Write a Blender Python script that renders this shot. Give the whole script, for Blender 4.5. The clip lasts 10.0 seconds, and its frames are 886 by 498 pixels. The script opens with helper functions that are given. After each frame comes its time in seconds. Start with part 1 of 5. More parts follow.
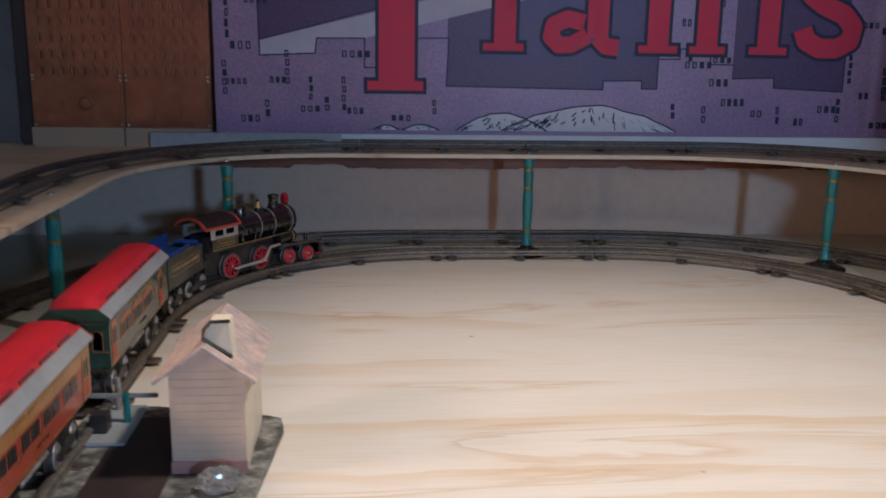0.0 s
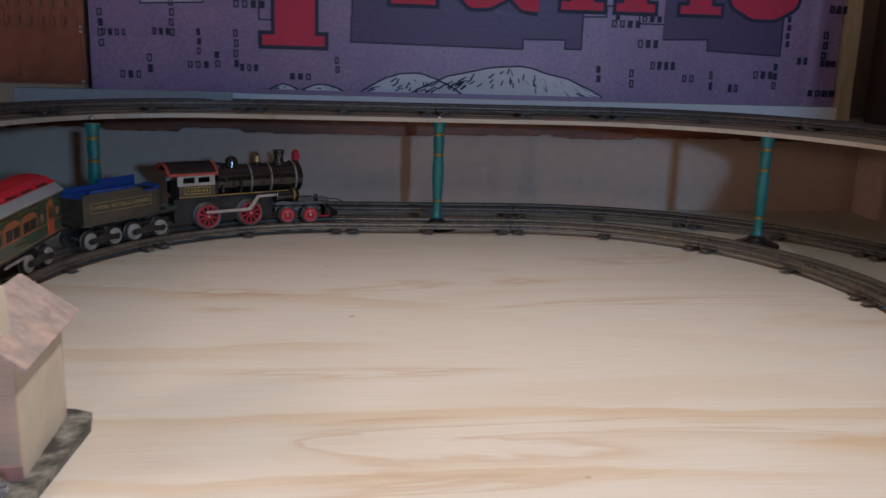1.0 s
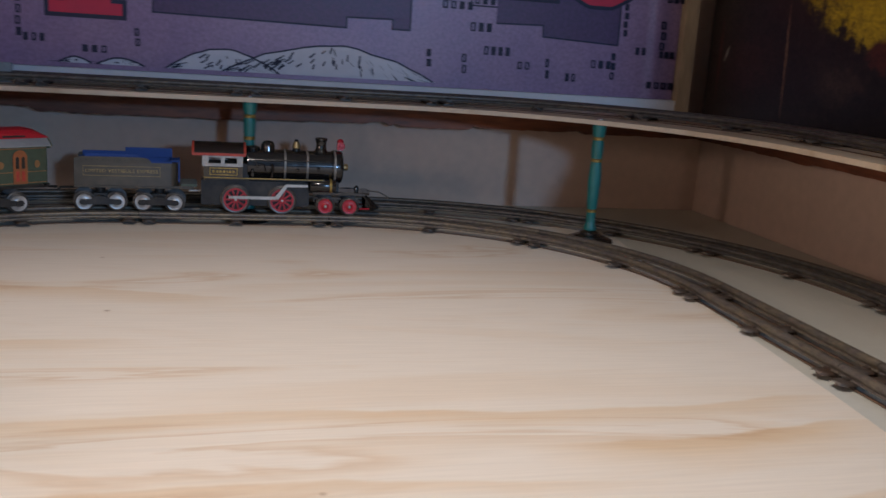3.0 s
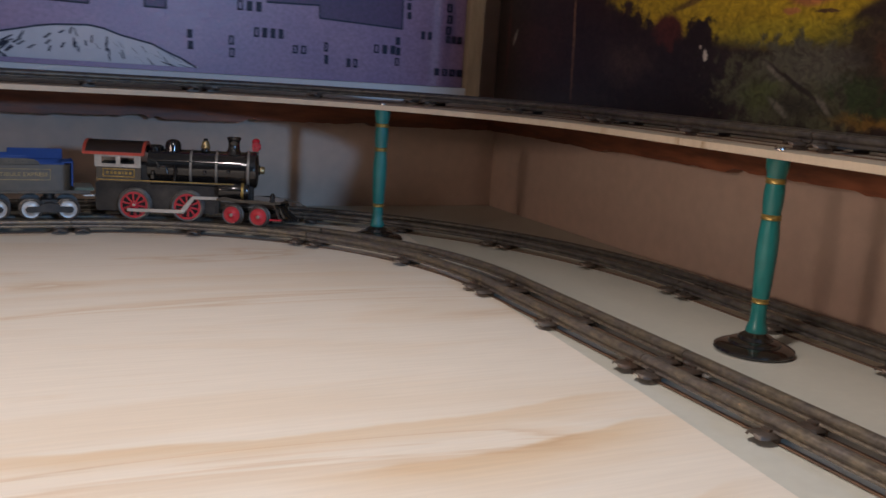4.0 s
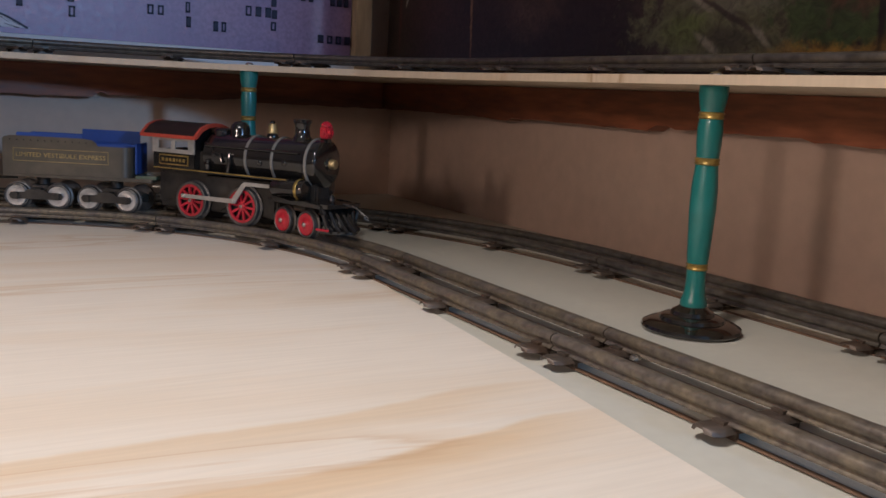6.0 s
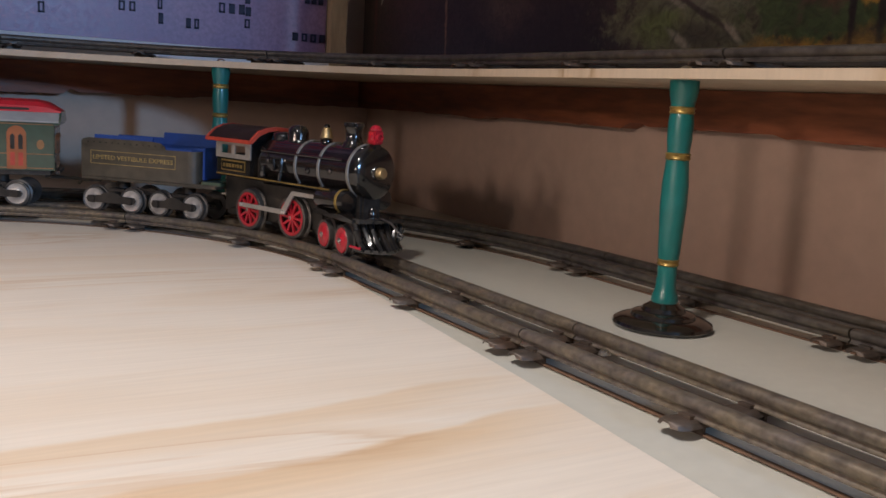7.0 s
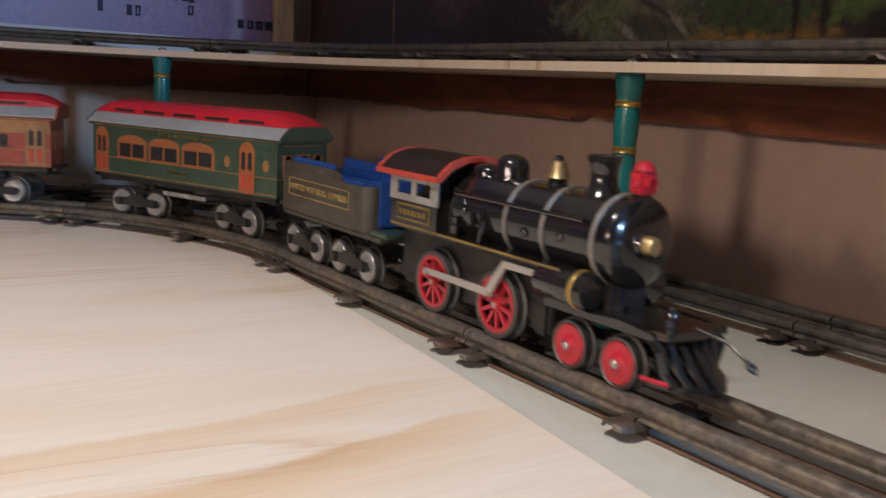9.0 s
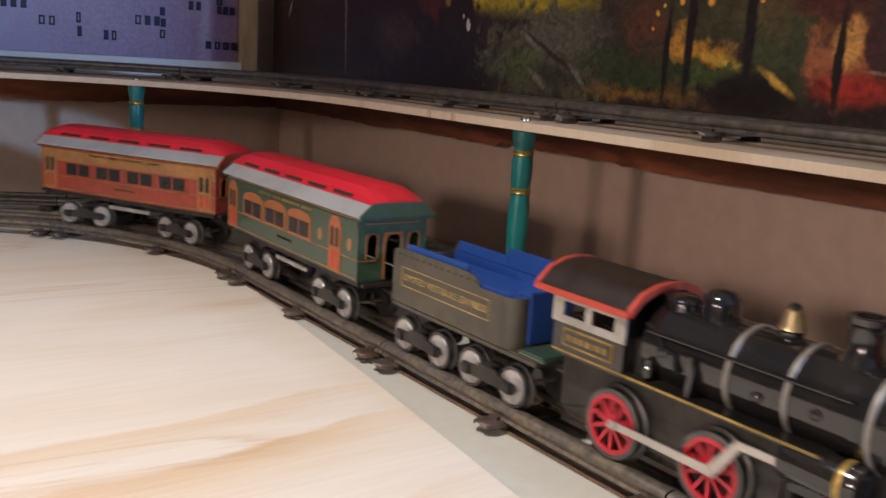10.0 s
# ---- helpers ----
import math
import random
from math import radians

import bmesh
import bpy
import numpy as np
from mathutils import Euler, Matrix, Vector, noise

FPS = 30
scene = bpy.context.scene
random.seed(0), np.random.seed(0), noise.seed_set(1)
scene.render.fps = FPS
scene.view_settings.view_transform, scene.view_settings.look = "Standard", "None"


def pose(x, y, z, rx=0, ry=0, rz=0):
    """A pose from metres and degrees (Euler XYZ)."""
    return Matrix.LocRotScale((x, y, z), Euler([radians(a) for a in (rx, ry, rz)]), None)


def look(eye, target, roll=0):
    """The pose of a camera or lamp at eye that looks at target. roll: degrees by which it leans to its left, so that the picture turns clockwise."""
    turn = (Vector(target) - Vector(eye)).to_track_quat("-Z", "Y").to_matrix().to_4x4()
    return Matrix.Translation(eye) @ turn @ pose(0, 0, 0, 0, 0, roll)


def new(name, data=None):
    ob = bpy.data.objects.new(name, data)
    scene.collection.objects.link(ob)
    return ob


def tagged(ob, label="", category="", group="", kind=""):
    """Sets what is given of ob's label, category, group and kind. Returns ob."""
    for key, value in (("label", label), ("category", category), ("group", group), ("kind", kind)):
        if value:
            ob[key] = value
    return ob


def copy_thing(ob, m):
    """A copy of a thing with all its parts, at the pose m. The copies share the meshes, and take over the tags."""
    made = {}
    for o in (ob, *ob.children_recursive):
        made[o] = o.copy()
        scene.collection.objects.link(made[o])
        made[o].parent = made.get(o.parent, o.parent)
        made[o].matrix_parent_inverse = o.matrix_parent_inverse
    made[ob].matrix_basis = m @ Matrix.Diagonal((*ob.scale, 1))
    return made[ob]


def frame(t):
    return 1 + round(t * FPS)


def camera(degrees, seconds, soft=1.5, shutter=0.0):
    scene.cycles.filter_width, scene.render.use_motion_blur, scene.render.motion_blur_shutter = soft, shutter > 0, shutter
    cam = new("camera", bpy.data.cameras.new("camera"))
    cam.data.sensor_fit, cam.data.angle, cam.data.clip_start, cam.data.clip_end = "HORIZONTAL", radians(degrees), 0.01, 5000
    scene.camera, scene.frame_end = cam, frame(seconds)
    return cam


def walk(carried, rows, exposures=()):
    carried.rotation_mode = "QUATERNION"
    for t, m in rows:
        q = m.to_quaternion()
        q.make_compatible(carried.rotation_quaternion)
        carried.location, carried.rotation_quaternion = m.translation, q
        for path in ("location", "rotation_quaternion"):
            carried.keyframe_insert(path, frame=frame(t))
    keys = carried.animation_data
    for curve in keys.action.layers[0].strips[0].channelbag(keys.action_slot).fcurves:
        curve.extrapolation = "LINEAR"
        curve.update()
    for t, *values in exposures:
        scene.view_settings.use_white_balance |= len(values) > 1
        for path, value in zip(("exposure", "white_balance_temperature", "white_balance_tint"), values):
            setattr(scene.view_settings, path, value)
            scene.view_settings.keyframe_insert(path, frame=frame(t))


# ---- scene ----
cam = camera(51.3, 10.0, 1.5, 0.4)
PATH = [
    (0, (0.039, 0.046, 0.323), (0.19, 1.992, -0.115), 0.9),
    (0.5, (0.088, 0.097, 0.295), (0.273, 2.032, -0.177), 1.5),
    (1, (0.129, 0.16, 0.281), (0.369, 2.089, -0.188), 1.9),
    (1.5, (0.16, 0.194, 0.28), (0.433, 2.119, -0.188), 2.0),
    (2, (0.18, 0.217, 0.272), (0.484, 2.138, -0.193), 2.4),
    (3.5, (0.276, 0.273, 0.217), (0.928, 2.121, -0.182), 4.1),
    (4, (0.314, 0.335, 0.198), (1.168, 2.104, -0.176), 3.7),
    (4.5, (0.347, 0.39, 0.179), (1.284, 2.117, -0.191), 2.6),
    (5, (0.392, 0.427, 0.154), (1.338, 2.15, -0.217), 2.3),
    (5.5, (0.409, 0.446, 0.142), (1.382, 2.16, -0.198), 2.6),
    (7, (0.426, 0.448, 0.131), (1.461, 2.131, -0.184), 3.2),
    (7.5, (0.429, 0.449, 0.13), (1.483, 2.12, -0.183), 3.2),
    (8, (0.428, 0.448, 0.131), (1.499, 2.106, -0.19), 3.5),
    (8.5, (0.432, 0.45, 0.133), (1.519, 2.095, -0.199), 3.4),
    (9, (0.437, 0.453, 0.137), (1.549, 2.079, -0.206), 3.2),
    (9.5, (0.439, 0.397, 0.166), (1.575, 2.007, -0.177), 3.7),
    (10, (0.404, 0.342, 0.195), (1.551, 1.933, -0.201), 3.5),
]
walk(cam, [(t, look(eye, target, roll)) for t, eye, target, roll in PATH], exposures=[(0.0, 0.0), (0.5, -0.34), (1.0, -0.28), (2.0, -0.2), (3.5, -0.22), (4.0, -0.02), (5.0, 0.1), (7.0, 0.2), (9.5, 0.2), (10.0, 0.42)])

# exposure, room light
world = bpy.data.worlds.new("world")
scene.world = world
world.use_nodes = True
world.node_tree.nodes["Background"].inputs[0].default_value = (0.9, 0.8, 0.7, 1)
world.node_tree.nodes["Background"].inputs[1].default_value = 0.02


def lamp(name, kind, m, power, colour, size=0.1, size_y=0.0, cone=0.0, blend=0.5):
    data = bpy.data.lights.new(name, kind)
    data.energy, data.color = power, colour
    if kind == "AREA":
        data.size = size
        if size_y:
            data.shape, data.size_y = "RECTANGLE", size_y
    else:
        data.shadow_soft_size = size
    if kind == "SPOT":
        data.spot_size, data.spot_blend = radians(cone), blend
    ob = new(name, data)
    ob.matrix_world = m
    return ob


# work lamp hung over the layout
lamp("work_lamp", "SPOT", look((0.28, 0.66, 0.72), (0.29, 0.70, 0)), 18.0, (1.0, 0.905, 0.865), 0.032, cone=112, blend=0.75)
# small cool source far behind; the window round it is added, unseen
lamp("cool_light_behind", "AREA", look((1.10, -2.38, 0.72), (0.3, 1.5, 0.1)), 34.0, (0.31, 0.57, 1.0), 0.16, 0.16)
# two low sources on the left; the wall openings before them are added, unseen
lamp("low_side_light", "AREA", look((-0.715, 0.07, 0.42), (1.0, 0.90, 0.08)), 3.5, (1.0, 0.78, 0.69), 0.13, 0.13)
lamp("low_side_light", "AREA", look((-0.715, 0.55, 0.42), (1.0, 0.88, 0.08)), 3.5, (1.0, 0.78, 0.69), 0.13, 0.13)


# ---- materials ----
def material(name, colour, rough=0.5, metal=0.0, vary=0.2, grain=80.0, bump=0.1, tint=None, stain=6.0, coat=0.0, stretch=(1, 1, 1), random_tone=0.0):
    """A surface with a broad stain and a fine grain, in object space."""
    m = bpy.data.materials.new(name)
    m.use_nodes = True
    nt = m.node_tree
    n, l = nt.nodes, nt.links
    bsdf = n["Principled BSDF"]
    co = n.new("ShaderNodeTexCoord")
    mp = n.new("ShaderNodeMapping")
    mp.inputs["Scale"].default_value = stretch
    l.new(co.outputs["Object"], mp.inputs[0])
    big, fine = n.new("ShaderNodeTexNoise"), n.new("ShaderNodeTexNoise")
    big.inputs["Scale"].default_value, fine.inputs["Scale"].default_value = stain, grain
    big.inputs["Detail"].default_value, fine.inputs["Detail"].default_value = 5, 4
    for t in (big, fine):
        l.new(mp.outputs[0], t.inputs["Vector"])
    second = tint or tuple(c * (1 - 1.6 * vary) for c in colour)
    ramp = n.new("ShaderNodeValToRGB")
    ramp.color_ramp.elements[0].position, ramp.color_ramp.elements[1].position = 0.36, 0.66
    ramp.color_ramp.elements[0].color, ramp.color_ramp.elements[1].color = (*second, 1), (*colour, 1)
    l.new(big.outputs["Fac"], ramp.inputs[0])
    mul = n.new("ShaderNodeMix")
    mul.data_type, mul.blend_type = "RGBA", "MULTIPLY"
    mul.inputs["Factor"].default_value = 1.0
    span = n.new("ShaderNodeMapRange")
    span.inputs["From Min"].default_value, span.inputs["From Max"].default_value = 0.3, 0.7
    span.inputs["To Min"].default_value, span.inputs["To Max"].default_value = 1 - vary, 1 + vary * 0.4
    l.new(fine.outputs["Fac"], span.inputs["Value"])
    l.new(ramp.outputs[0], mul.inputs["A"])
    l.new(span.outputs[0], mul.inputs["B"])
    out = mul.outputs["Result"]
    if random_tone:
        info, tone = n.new("ShaderNodeObjectInfo"), n.new("ShaderNodeMapRange")
        tone.inputs["To Min"].default_value, tone.inputs["To Max"].default_value = 1 - random_tone, 1 + random_tone
        l.new(info.outputs["Random"], tone.inputs["Value"])
        again = n.new("ShaderNodeMix")
        again.data_type, again.blend_type = "RGBA", "MULTIPLY"
        again.inputs["Factor"].default_value = 1.0
        l.new(out, again.inputs["A"])
        l.new(tone.outputs[0], again.inputs["B"])
        out = again.outputs["Result"]
    l.new(out, bsdf.inputs["Base Color"])
    r = n.new("ShaderNodeMapRange")
    r.inputs["To Min"].default_value, r.inputs["To Max"].default_value = max(0.03, rough - 0.12), min(1, rough + 0.15)
    l.new(fine.outputs["Fac"], r.inputs["Value"])
    l.new(r.outputs[0], bsdf.inputs["Roughness"])
    bsdf.inputs["Metallic"].default_value = metal
    bsdf.inputs["Coat Weight"].default_value = coat
    bsdf.inputs["Coat Roughness"].default_value = 0.08
    if bump:
        b = n.new("ShaderNodeBump")
        b.inputs["Strength"].default_value, b.inputs["Distance"].default_value = bump, 0.0006
        l.new(fine.outputs["Fac"], b.inputs["Height"])
        l.new(b.outputs[0], bsdf.inputs["Normal"])
    return m


def plywood(name, light, mid, dark, turn=0.0, streaks=()):
    """Rotary-cut plywood: long wavy growth bands along x, fine fibres, a few knots."""
    m = bpy.data.materials.new(name)
    m.use_nodes = True
    nt = m.node_tree
    n, l = nt.nodes, nt.links
    bsdf = n["Principled BSDF"]
    co, mp = n.new("ShaderNodeTexCoord"), n.new("ShaderNodeMapping")
    mp.inputs["Scale"].default_value = (1.1, 7.0, 1)
    mp.inputs["Rotation"].default_value = (0, 0, turn)
    l.new(co.outputs["Object"], mp.inputs[0])
    bands = n.new("ShaderNodeTexNoise")
    bands.inputs["Scale"].default_value, bands.inputs["Detail"].default_value = 1.55, 5
    bands.inputs["Distortion"].default_value = 0.9
    l.new(mp.outputs[0], bands.inputs["Vector"])
    ramp = n.new("ShaderNodeValToRGB")
    e = ramp.color_ramp.elements
    e[0].position, e[0].color = 0.36, (*mid, 1)
    e[1].position, e[1].color = 0.47, (*light, 1)
    for pos, c in ((0.56, light), (0.60, mid), (0.625, dark), (0.64, light), (0.72, mid)):
        k = e.new(pos)
        k.color = (*c, 1)
    l.new(bands.outputs["Fac"], ramp.inputs[0])
    mp2 = n.new("ShaderNodeMapping")
    mp2.inputs["Scale"].default_value = (8, 160, 1)
    mp2.inputs["Rotation"].default_value = (0, 0, turn)
    l.new(co.outputs["Object"], mp2.inputs[0])
    fibre = n.new("ShaderNodeTexNoise")
    fibre.inputs["Scale"].default_value, fibre.inputs["Detail"].default_value = 2.0, 6
    l.new(mp2.outputs[0], fibre.inputs["Vector"])
    span = n.new("ShaderNodeMapRange")
    span.inputs["From Min"].default_value, span.inputs["From Max"].default_value = 0.3, 0.7
    span.inputs["To Min"].default_value, span.inputs["To Max"].default_value = 0.945, 1.025
    l.new(fibre.outputs["Fac"], span.inputs["Value"])
    mul = n.new("ShaderNodeMix")
    mul.data_type, mul.blend_type = "RGBA", "MULTIPLY"
    mul.inputs["Factor"].default_value = 1
    l.new(ramp.outputs[0], mul.inputs["A"])
    l.new(span.outputs[0], mul.inputs["B"])
    # small dark specks
    speck = n.new("ShaderNodeTexVoronoi")
    speck.inputs["Scale"].default_value = 9
    l.new(co.outputs["Object"], speck.inputs["Vector"])
    sr = n.new("ShaderNodeValToRGB")
    sr.color_ramp.elements[0].position, sr.color_ramp.elements[0].color = 0.012, (0.45, 0.36, 0.28, 1)
    sr.color_ramp.elements[1].position, sr.color_ramp.elements[1].color = 0.03, (1, 1, 1, 1)
    l.new(speck.outputs["Distance"], sr.inputs[0])
    mul2 = n.new("ShaderNodeMix")
    mul2.data_type, mul2.blend_type = "RGBA", "MULTIPLY"
    mul2.inputs["Factor"].default_value = 0.8
    l.new(mul.outputs["Result"], mul2.inputs["A"])
    l.new(sr.outputs[0], mul2.inputs["B"])
    out = mul2.outputs["Result"]
    # long wavy growth streaks: y = y0 + slope x, with a wandering edge
    if streaks:
        sep = n.new("ShaderNodeSeparateXYZ")
        l.new(co.outputs["Object"], sep.inputs[0])
        wob = n.new("ShaderNodeTexNoise")
        wob.inputs["Scale"].default_value, wob.inputs["Detail"].default_value = 2.6, 6
        mp3 = n.new("ShaderNodeMapping")
        mp3.inputs["Scale"].default_value = (1.6, 0.8, 1)
        l.new(co.outputs["Object"], mp3.inputs[0])
        l.new(mp3.outputs[0], wob.inputs["Vector"])

    def calc(op, a, b, c=None):
        k = n.new("ShaderNodeMath")
        k.operation = op
        for i, v in enumerate((a, b, c)):
            if v is None:
                continue
            if isinstance(v, (int, float)):
                k.inputs[i].default_value = v
            else:
                l.new(v, k.inputs[i])
        return k.outputs[0]
    for y0, slope, wander, tail, x0, x1, power in streaks:
        d = calc("SUBTRACT", sep.outputs["Y"], calc("MULTIPLY_ADD", sep.outputs["X"], slope, y0))
        d = calc("ADD", d, calc("MULTIPLY", calc("SUBTRACT", wob.outputs["Fac"], 0.5), wander))
        rr = n.new("ShaderNodeMapRange")
        rr.interpolation_type = "SMOOTHSTEP"
        rr.inputs["From Min"].default_value, rr.inputs["From Max"].default_value = -tail, 0.0
        l.new(d, rr.inputs["Value"])
        cut = n.new("ShaderNodeMapRange")
        cut.interpolation_type = "SMOOTHSTEP"
        cut.inputs["From Min"].default_value, cut.inputs["From Max"].default_value = 0.006, 0.001
        l.new(d, cut.inputs["Value"])
        ends = calc("MULTIPLY", calc("SMOOTH_MIN", calc("MULTIPLY", calc("SUBTRACT", sep.outputs["X"], x0), 12.0), 1.0, 0.3), calc("SMOOTH_MIN", calc("MULTIPLY", calc("SUBTRACT", x1, sep.outputs["X"]), 12.0), 1.0, 0.3))
        f = calc("MULTIPLY", calc("MULTIPLY", rr.outputs[0], cut.outputs[0]), calc("MAXIMUM", ends, 0.0))
        f = calc("MULTIPLY", f, calc("MULTIPLY_ADD", bands.outputs["Fac"], power * 1.2, power * 0.4))
        mixer = n.new("ShaderNodeMix")
        mixer.data_type, mixer.blend_type = "RGBA", "MULTIPLY"
        mixer.inputs["B"].default_value = (0.92, 0.80, 0.66, 1)
        l.new(f, mixer.inputs["Factor"])
        l.new(out, mixer.inputs["A"])
        out = mixer.outputs["Result"]
    l.new(out, bsdf.inputs["Base Color"])
    bsdf.inputs["Roughness"].default_value = 0.55
    b = n.new("ShaderNodeBump")
    b.inputs["Strength"].default_value, b.inputs["Distance"].default_value = 0.12, 0.0004
    l.new(fibre.outputs["Fac"], b.inputs["Height"])
    l.new(b.outputs[0], bsdf.inputs["Normal"])
    return m


M = {}
# y0, slope, wander, tail, x0, x1, strength of each growth streak
STREAKS = [(0.795, 0.0, 0.050, 0.030, -0.3, 0.72, 0.8), (0.735, 0.02, 0.060, 0.050, 0.42, 0.72, 1.0), (0.700, -0.02, 0.06, 0.020, -0.3, 0.5, 0.6), (1.115, -0.15, 0.09, 0.050, -0.3, 0.28, 0.7), (1.185, -0.03, 0.06, 0.030, 0.30, 0.70, 0.45), (0.945, 0.03, 0.08, 0.040, -0.28, 0.20, 0.6), (0.640, 0.03, 0.06, 0.025, 0.10, 0.68, 0.7), (1.026, 0.0, 0.02, 0.016, 0.555, 0.63, 0.8), (0.897, 0.0, 0.01, 0.012, 0.648, 0.70, 0.7)]
M["ply"] = plywood("table_plywood", (0.80, 0.735, 0.635), (0.775, 0.685, 0.565), (0.71, 0.585, 0.45), 0.02, STREAKS)
M["shelf_ply"] = plywood("shelf_plywood", (0.60, 0.49, 0.36), (0.52, 0.40, 0.27), (0.38, 0.26, 0.15), 0.0)
M["foot_ply"] = plywood("stained_plywood_foot", (0.36, 0.25, 0.16), (0.30, 0.20, 0.12), (0.20, 0.13, 0.08), 0.0)
M["cream"] = material("cream_board_paint", (0.62, 0.61, 0.53), 0.5, 0, 0.05, 120, 0.08, stain=3)
M["wall"] = material("plaster_wall", (0.63, 0.49, 0.385), 0.75, 0, 0.08, 60, 0.15, tint=(0.56, 0.41, 0.32), stain=2.5)
M["beam"] = material("red_brown_stained_beam", (0.36, 0.115, 0.05), 0.5, 0, 0.35, 30, 0.3, stain=5, stretch=(1, 1, 6))
M["room"] = material("room_paint", (0.42, 0.37, 0.33), 0.8, 0, 0.08, 30, 0.1)
M["ceil"] = material("ceiling_paint", (0.62, 0.60, 0.56), 0.85, 0, 0.06, 30, 0.1)
M["carpet"] = material("floor_covering", (0.16, 0.13, 0.11), 0.9, 0, 0.3, 90, 0.4)
M["rail"] = material("tarnished_tin_rail", (0.165, 0.143, 0.128), 0.46, 0.5, 0.4, 240, 0.4, tint=(0.225, 0.185, 0.13), stain=55)
# darker rail tin; the wall-side track's shade is in this colour
M["rail_dark"] = material("shaded_dark_tin_rail", (0.14, 0.125, 0.115), 0.42, 0.6, 0.4, 130, 0.25, tint=(0.16, 0.14, 0.11), stain=40)
M["tie"] = material("dark_rusty_tin_tie", (0.13, 0.115, 0.10), 0.48, 0.5, 0.35, 140, 0.3, tint=(0.13, 0.085, 0.06), stain=40)
M["rust"] = material("rusty_tin_strip", (0.17, 0.095, 0.055), 0.7, 0, 0.3, 200, 0.2, tint=(0.12, 0.075, 0.05), stain=30)
M["teal"] = material("teal_gloss_paint", (0.012, 0.20, 0.185), 0.33, 0, 0.15, 60, 0.1, stain=12, coat=0.3)
M["gold"] = material("gold_paint", (0.52, 0.35, 0.10), 0.35, 0.6, 0.3, 300, 0.1, stain=60)
M["black"] = material("black_enamel", (0.007, 0.007, 0.008), 0.11, 0, 0.25, 120, 0.16, tint=(0.018, 0.015, 0.012), stain=30, coat=0.8)
M["frame_black"] = material("worn_black_frame", (0.022, 0.02, 0.018), 0.45, 0.2, 0.35, 200, 0.2, tint=(0.05, 0.042, 0.034), stain=40)
M["red"] = material("red_enamel", (0.50, 0.015, 0.036), 0.35, 0, 0.15, 200, 0.06, tint=(0.40, 0.012, 0.018), stain=40, coat=0.3)
M["roof_red"] = material("red_tin_roof_paint", (0.62, 0.016, 0.03), 0.42, 0, 0.08, 120, 0.05, stain=14, coat=0.15)
M["cabroof"] = material("dark_brown_cab_roof", (0.028, 0.016, 0.012), 0.45, 0, 0.25, 120, 0.1)
M["trim_red"] = material("vermilion_trim_paint", (0.55, 0.07, 0.04), 0.45, 0, 0.15, 200, 0.05)
M["silver"] = material("silver_grey_paint", (0.54, 0.51, 0.46), 0.4, 0.45, 0.2, 200, 0.1, stain=40)
M["band"] = material("dull_silver_band_paint", (0.30, 0.28, 0.25), 0.42, 0.35, 0.25, 200, 0.1, stain=40)
M["steel"] = material("bright_nickel", (0.62, 0.59, 0.54), 0.28, 0.95, 0.15, 300, 0.05, stain=60)
M["tinwheel"] = material("tinplate_wheel", (0.66, 0.64, 0.61), 0.36, 0.6, 0.25, 200, 0.1, stain=60)
M["darktin"] = material("dull_dark_tin", (0.16, 0.15, 0.14), 0.42, 0.7, 0.25, 200, 0.1, stain=60)
M["gold_ink"] = material("gold_lettering_ink", (0.50, 0.36, 0.13), 0.45, 0, 0.25, 200, 0, stain=50)
M["board_grey"] = material("dim_grey_board", (0.15, 0.13, 0.12), 0.8, 0, 0.15, 40, 0.2)
M["rod"] = material("grey_nickel_rod", (0.60, 0.56, 0.50), 0.4, 0.6, 0.12, 200, 0.05)
M["brass"] = material("brass", (0.56, 0.42, 0.21), 0.36, 0.8, 0.2, 200, 0.05, stain=60)
M["olive"] = material("olive_black_tender_paint", (0.060, 0.052, 0.040), 0.42, 0.1, 0.3, 90, 0.1, tint=(0.085, 0.072, 0.050), stain=18, coat=0.2)
M["blue"] = material("blue_card_load", (0.012, 0.065, 0.29), 0.6, 0, 0.1, 200, 0.08, stain=20)
M["green"] = material("green_lithographed_tin", (0.030, 0.070, 0.042), 0.38, 0, 0.2, 160, 0.05, tint=(0.045, 0.075, 0.042), stain=20, coat=0.8)
M["orange"] = material("orange_lithographed_tin", (0.38, 0.105, 0.032), 0.4, 0, 0.15, 160, 0.05, tint=(0.32, 0.12, 0.04), stain=25, coat=0.25)
M["carred"] = material("brick_red_lithographed_tin", (0.36, 0.048, 0.030), 0.4, 0, 0.2, 160, 0.05, tint=(0.30, 0.06, 0.03), stain=20, coat=0.5)
M["tan"] = material("tan_lithographed_tin", (0.42, 0.20, 0.07), 0.4, 0, 0.2, 160, 0.05, stain=25, coat=0.25)
M["roof_grey"] = material("grey_tin_roof_paint", (0.36, 0.38, 0.38), 0.42, 0, 0.1, 120, 0.05, stain=14, coat=0.15)
M["window"] = material("dark_window_opening", (0.03, 0.028, 0.026), 0.3, 0, 0.2, 100, 0)
M["purple"] = material("violet_poster_print", (0.32, 0.205, 0.325), 0.36, 0, 0.20, 210, 0.03, tint=(0.27, 0.17, 0.30), stain=14, coat=0.0)
M["purple_dark"] = material("dark_violet_poster_print", (0.085, 0.042, 0.12), 0.42, 0, 0.25, 210, 0.03, tint=(0.095, 0.038, 0.10), stain=3, coat=0.0)
M["lilac"] = material("pale_lilac_poster_print", (0.46, 0.42, 0.50), 0.55, 0, 0.06, 40, 0.03, coat=0.0)
M["ink"] = material("dark_blue_ink", (0.018, 0.016, 0.045), 0.55, 0, 0.1, 80, 0, coat=0.0)
